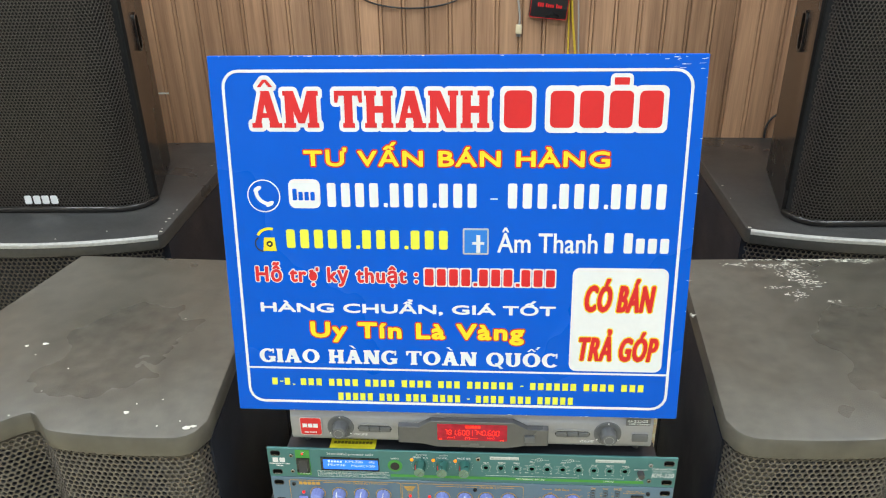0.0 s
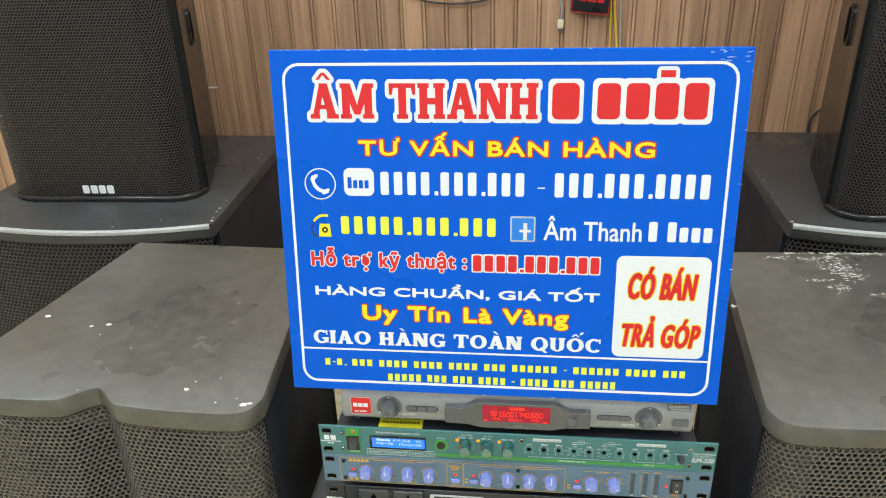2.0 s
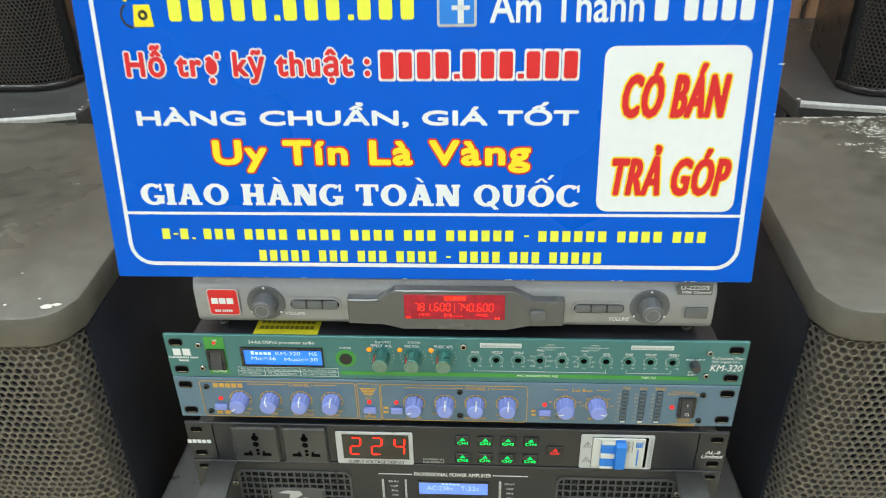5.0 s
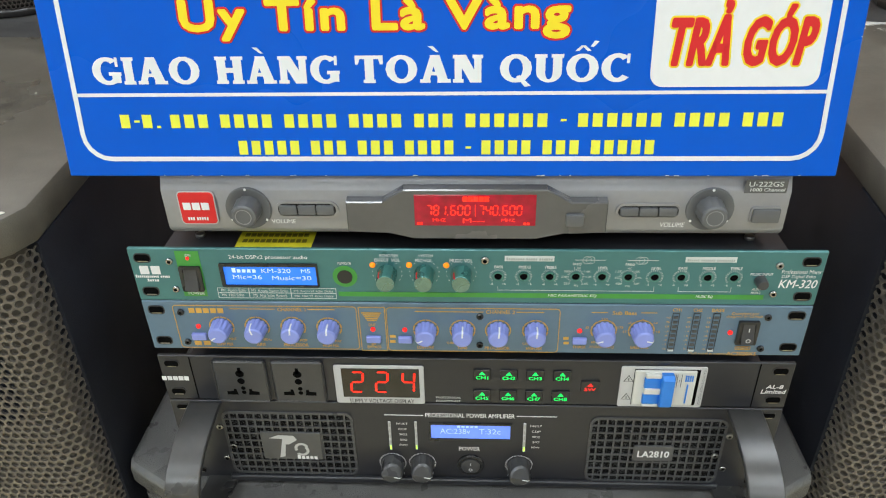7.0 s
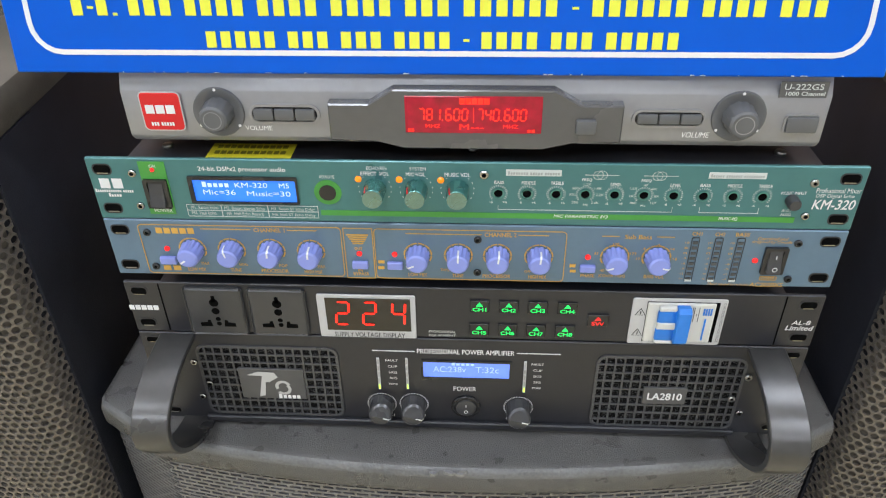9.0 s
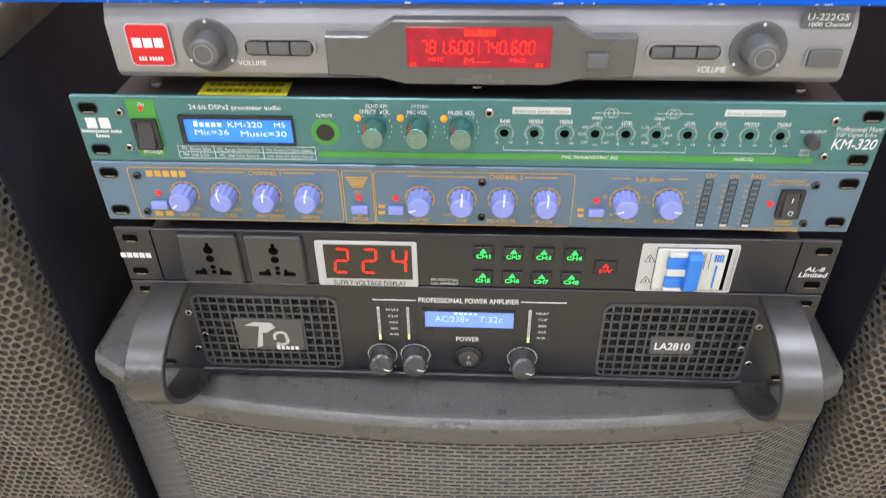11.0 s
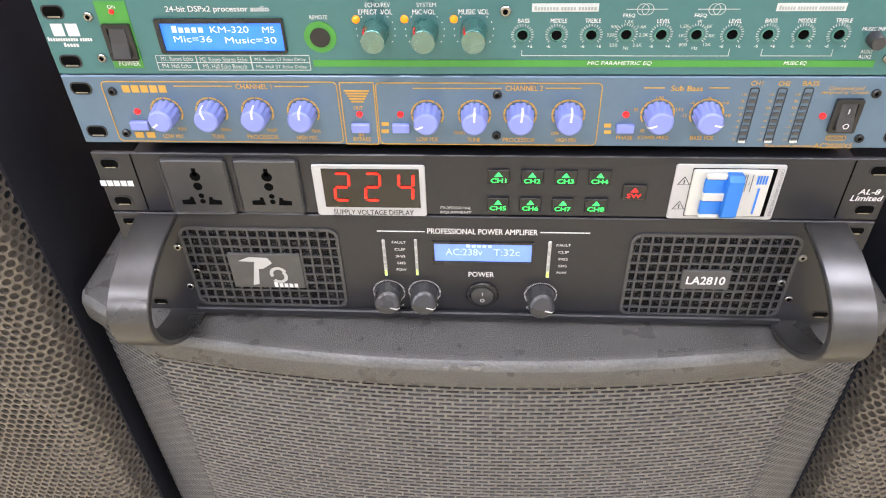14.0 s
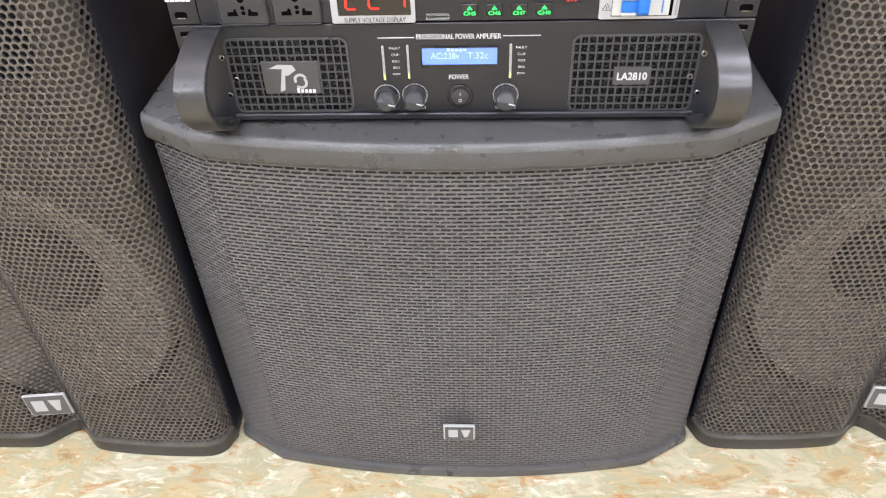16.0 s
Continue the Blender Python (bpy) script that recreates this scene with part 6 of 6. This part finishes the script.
cable("yellow_cable", [(0.2041, WY, 1.2326), (0.2185, WY, 1.1258), (0.2278, WY, 1.0136), (0.2277, WY, 0.9106), (0.2340, WY, 0.7711)], 0.0024, CABLE_YELLOW, "thin yellow cable hanging down the wood wall")
cable("grey_cable", [(0.2349, WY, 1.2322), (0.2415, WY, 1.1256), (0.2534, WY, 1.0277), (0.2520, WY, 0.9552), (0.2696, WY, 0.7711)], 0.0022, CABLE_GREY, "grey cable hanging down the wood wall")
usb = thing("charging_cable", pose(0, 0, 0), "grey charging cable with pale metal plug", "cable")
cable("lead", [(0.0740, WY, 1.2604), (0.0823, WY, 1.1545), (0.0903, WY, 1.0716), (0.0987, WY, 1.0361), (0.0965, WY, 1.0088)], 0.0028, CABLE_GREY, "", usb)
xa, za = 0.0953, 0.9972
part("plug", box(xa - 0.008, xa + 0.008, WY - 0.004, WY + 0.004, za - 0.012, za + 0.012, 0.002), PLUG, usb, "pale plug", True)
part("contact", box(xa - 0.006, xa + 0.005, WY - 0.002, WY + 0.002, za - 0.019, za - 0.012), CHROME, usb)
xa, za = 0.1744, 1.0848
tv = thing("media_box", pose(xa, Y1 - 0.011, za, 0, 6, 0), "small black set-top box with red rim on wall", "media box")
part("shell", box(-0.05, 0.05, -0.026, 0, -0.06, 0.06, 0.006), SWITCH, tv, "", True)
frame_line("rim", -0.048, 0.048, -0.058, 0.058, 0.006, 0.0014, RED_PRINT, tv, y=-0.0262)
bars("XXX Xxxx Xxx", -0.03, 0.034, -0.03, -0.02, RED_PRINT, tv, y=-0.0268)
xa, za = -0.9017, 0.8269
tagged(part("wall_nick", box(xa - 0.017, xa + 0.017, Y1 - 0.0128, Y1 - 0.0112, za - 0.0026, za + 0.0022), CHIP, None), "small pale nick in the wood wall", "scratch")

# ---- marks on the cabinets ----
def paint_specks(parent, spots, z):
    random.seed(9)
    for x, y, r in spots:
        pts = [(x + r * random.uniform(0.6, 1.1) * math.cos(2 * math.pi * i / 9), y + 0.75 * r * random.uniform(0.6, 1.1) * math.sin(2 * math.pi * i / 9)) for i in range(9)]
        part("paint_speck", prism(pts, z, z + 0.0004), CHIP, parent, "white paint speck")


paint_specks(speaker_left, [(-0.1765, 0.183, 0.006), (-0.0926, 0.163, 0.0035), (-0.0689, 0.170, 0.005), (0.1198, 0.032, 0.0045), (0.125, 0.049, 0.0014), (0.154, 0.060, 0.0013), (0.169, 0.010, 0.0017), (0.206, 0.010, 0.006), (0.213, 0.013, 0.004), (0.103, 0.251, 0.0014), (-0.067, 0.143, 0.0013), (-0.003, 0.115, 0.0013), (-0.010, 0.065, 0.0013), (0.193, 0.021, 0.0012), (-0.022, 0.015, 0.0013)], 0.7681)


rears = sorted((o for o in scene.objects if o.name.startswith("rear_subwoofer") and o.parent is None), key=lambda o: o.location.x)
paint_specks(rears[0], [(0.287, 0.135, 0.003), (0.288, 0.113, 0.002), (0.288, 0.088, 0.004), (0.287, 0.070, 0.003), (0.296, 0.020, 0.004), (0.268, 0.430, 0.003), (0.268, 0.456, 0.002), (0.293, 0.034, 0.002), (0.18, 0.02, 0.002), (0.09, -0.02, 0.002)], 0.7001)
paint_specks(rears[1], [(-0.288, 0.25, 0.003), (-0.291, 0.17, 0.0014), (-0.296, 0.012, 0.004)], 0.7001)


def paint_scrape(parent, z):
    """Many short slivers of scraped paint, thinning out from the rear edge."""
    random.seed(21)
    bm = bmesh.new()
    spans = [(-0.085, 0.424, 0.02, 0.005, 26), (-0.02, 0.421, 0.04, 0.008, 60), (-0.002, 0.390, 0.025, 0.016, 80), (0.008, 0.362, 0.02, 0.012, 45), (0.07, 0.4405, 0.05, 0.004, 80), (0.12, 0.437, 0.03, 0.006, 40), (-0.03, 0.4405, 0.06, 0.003, 50), (-0.045, 0.346, 0.02, 0.004, 14), (-0.02, 0.322, 0.016, 0.010, 30), (0.02, 0.300, 0.02, 0.004, 9), (-0.2, 0.262, 0.003, 0.006, 7)]
    for cx, cy, sx, sy, n in spans:
        for i in range(n):
            x, y = cx + random.gauss(0, sx * 0.55), cy + random.gauss(0, sy * 0.6)
            w, h = random.uniform(0.001, 0.006) * random.random() + 0.0008, random.uniform(0.0004, 0.0015)
            a = random.gauss(-0.15, 0.25)
            y = min(y, 0.4425)
            vs = [bm.verts.new((x + u * w * math.cos(a) - v * h * math.sin(a), y + u * w * math.sin(a) + v * h * math.cos(a), z)) for u, v in ((-1, -random.random()), (random.random(), -1), (1, random.random()), (-random.random(), 1))]
            bm.faces.new(vs)
    tagged(part("paint_scrape", bm, CHIP, parent, "scraped white paint"), kind="stuff")


paint_scrape(speaker_right, 0.7683)


def maker_badge(x, y, z, yaw, parent, w=0.044, h=0.032):
    e = part("badge", box(-w / 2, w / 2, -0.004, 0, -h / 2, h / 2, 0.001, 1), FRAME_GREY, parent, "silver maker's badge")
    e.matrix_local = pose(x, y, z, 0, 0, yaw)
    part("inset", box(-w / 2 + 0.002, w / 2 - 0.002, -0.0044, -0.0038, -h / 2 + 0.002, h / 2 - 0.002), KNOB_GREY, e)
    strip("logo_bar", -w * 0.34, -w * 0.04, -h * 0.26, h * 0.26, FRAME_GREY, e, y=-0.0046)
    plate("logo_wedge", [(w * 0.06, h * 0.26), (w * 0.36, h * 0.26), (w * 0.26, -h * 0.26), (w * 0.16, -h * 0.26)], -0.0046, 0.0002, FRAME_GREY, e)


maker_badge(0.0, -0.044, 0.106, 0, bpy.data.objects["subwoofer"], 0.038, 0.027)
maker_badge(0.0, -0.002, 0.094, 8, speaker_left, 0.054, 0.04)
maker_badge(0.004, -0.002, 0.095, -8, speaker_right, 0.054, 0.04)
for ob in [o for o in scene.objects if o.name.startswith("wedge_speaker") and o.parent is None]:
    if ob.location.x < 0:
        bars("XXXX", -0.038, 0.040, 0.022, 0.042, WHITE, ob, y=0.0018, slim=0.82, name="logo_mark")
    for sgn in (-1, 1):
        hp = part("hand_slot", ring_outline(rounded(-0.024, 0.024, -0.042, 0.042, 0.02), rounded(-0.019, 0.019, -0.037, 0.037, 0.016), -0.002, 0.003), CASE_GLOSS, ob, "recessed hand slot")
        hp.matrix_local = pose(sgn * 0.1992, 0.205, 0.357, 0, 0, sgn * 104)
        part("recess", prism(rounded(-0.019, 0.019, -0.037, 0.037, 0.016), -0.0012, 0.0, "y"), HOLE, hp)
write_all()

# ---- ceiling lamps ----
GLOW = mat("lamp_diffuser", (1, 0.98, 0.95), 0.5, vary=0.01, emit=4)
for lx, ly in LAMPS:
    cl = thing("ceiling_light", pose(lx, ly, CEIL), "square white ceiling light panel", "ceiling light", "ceiling lights")
    part("frame", ring_outline(rounded(-0.3, 0.3, -0.3, 0.3, 0.004, 2), rounded(-0.29, 0.29, -0.29, 0.29, 0.003, 2), -0.03, 0), PAINT, cl).rotation_euler = (radians(90), 0, 0)
    part("diffuser", box(-0.29, 0.29, -0.29, 0.29, -0.03, -0.02), GLOW, cl)
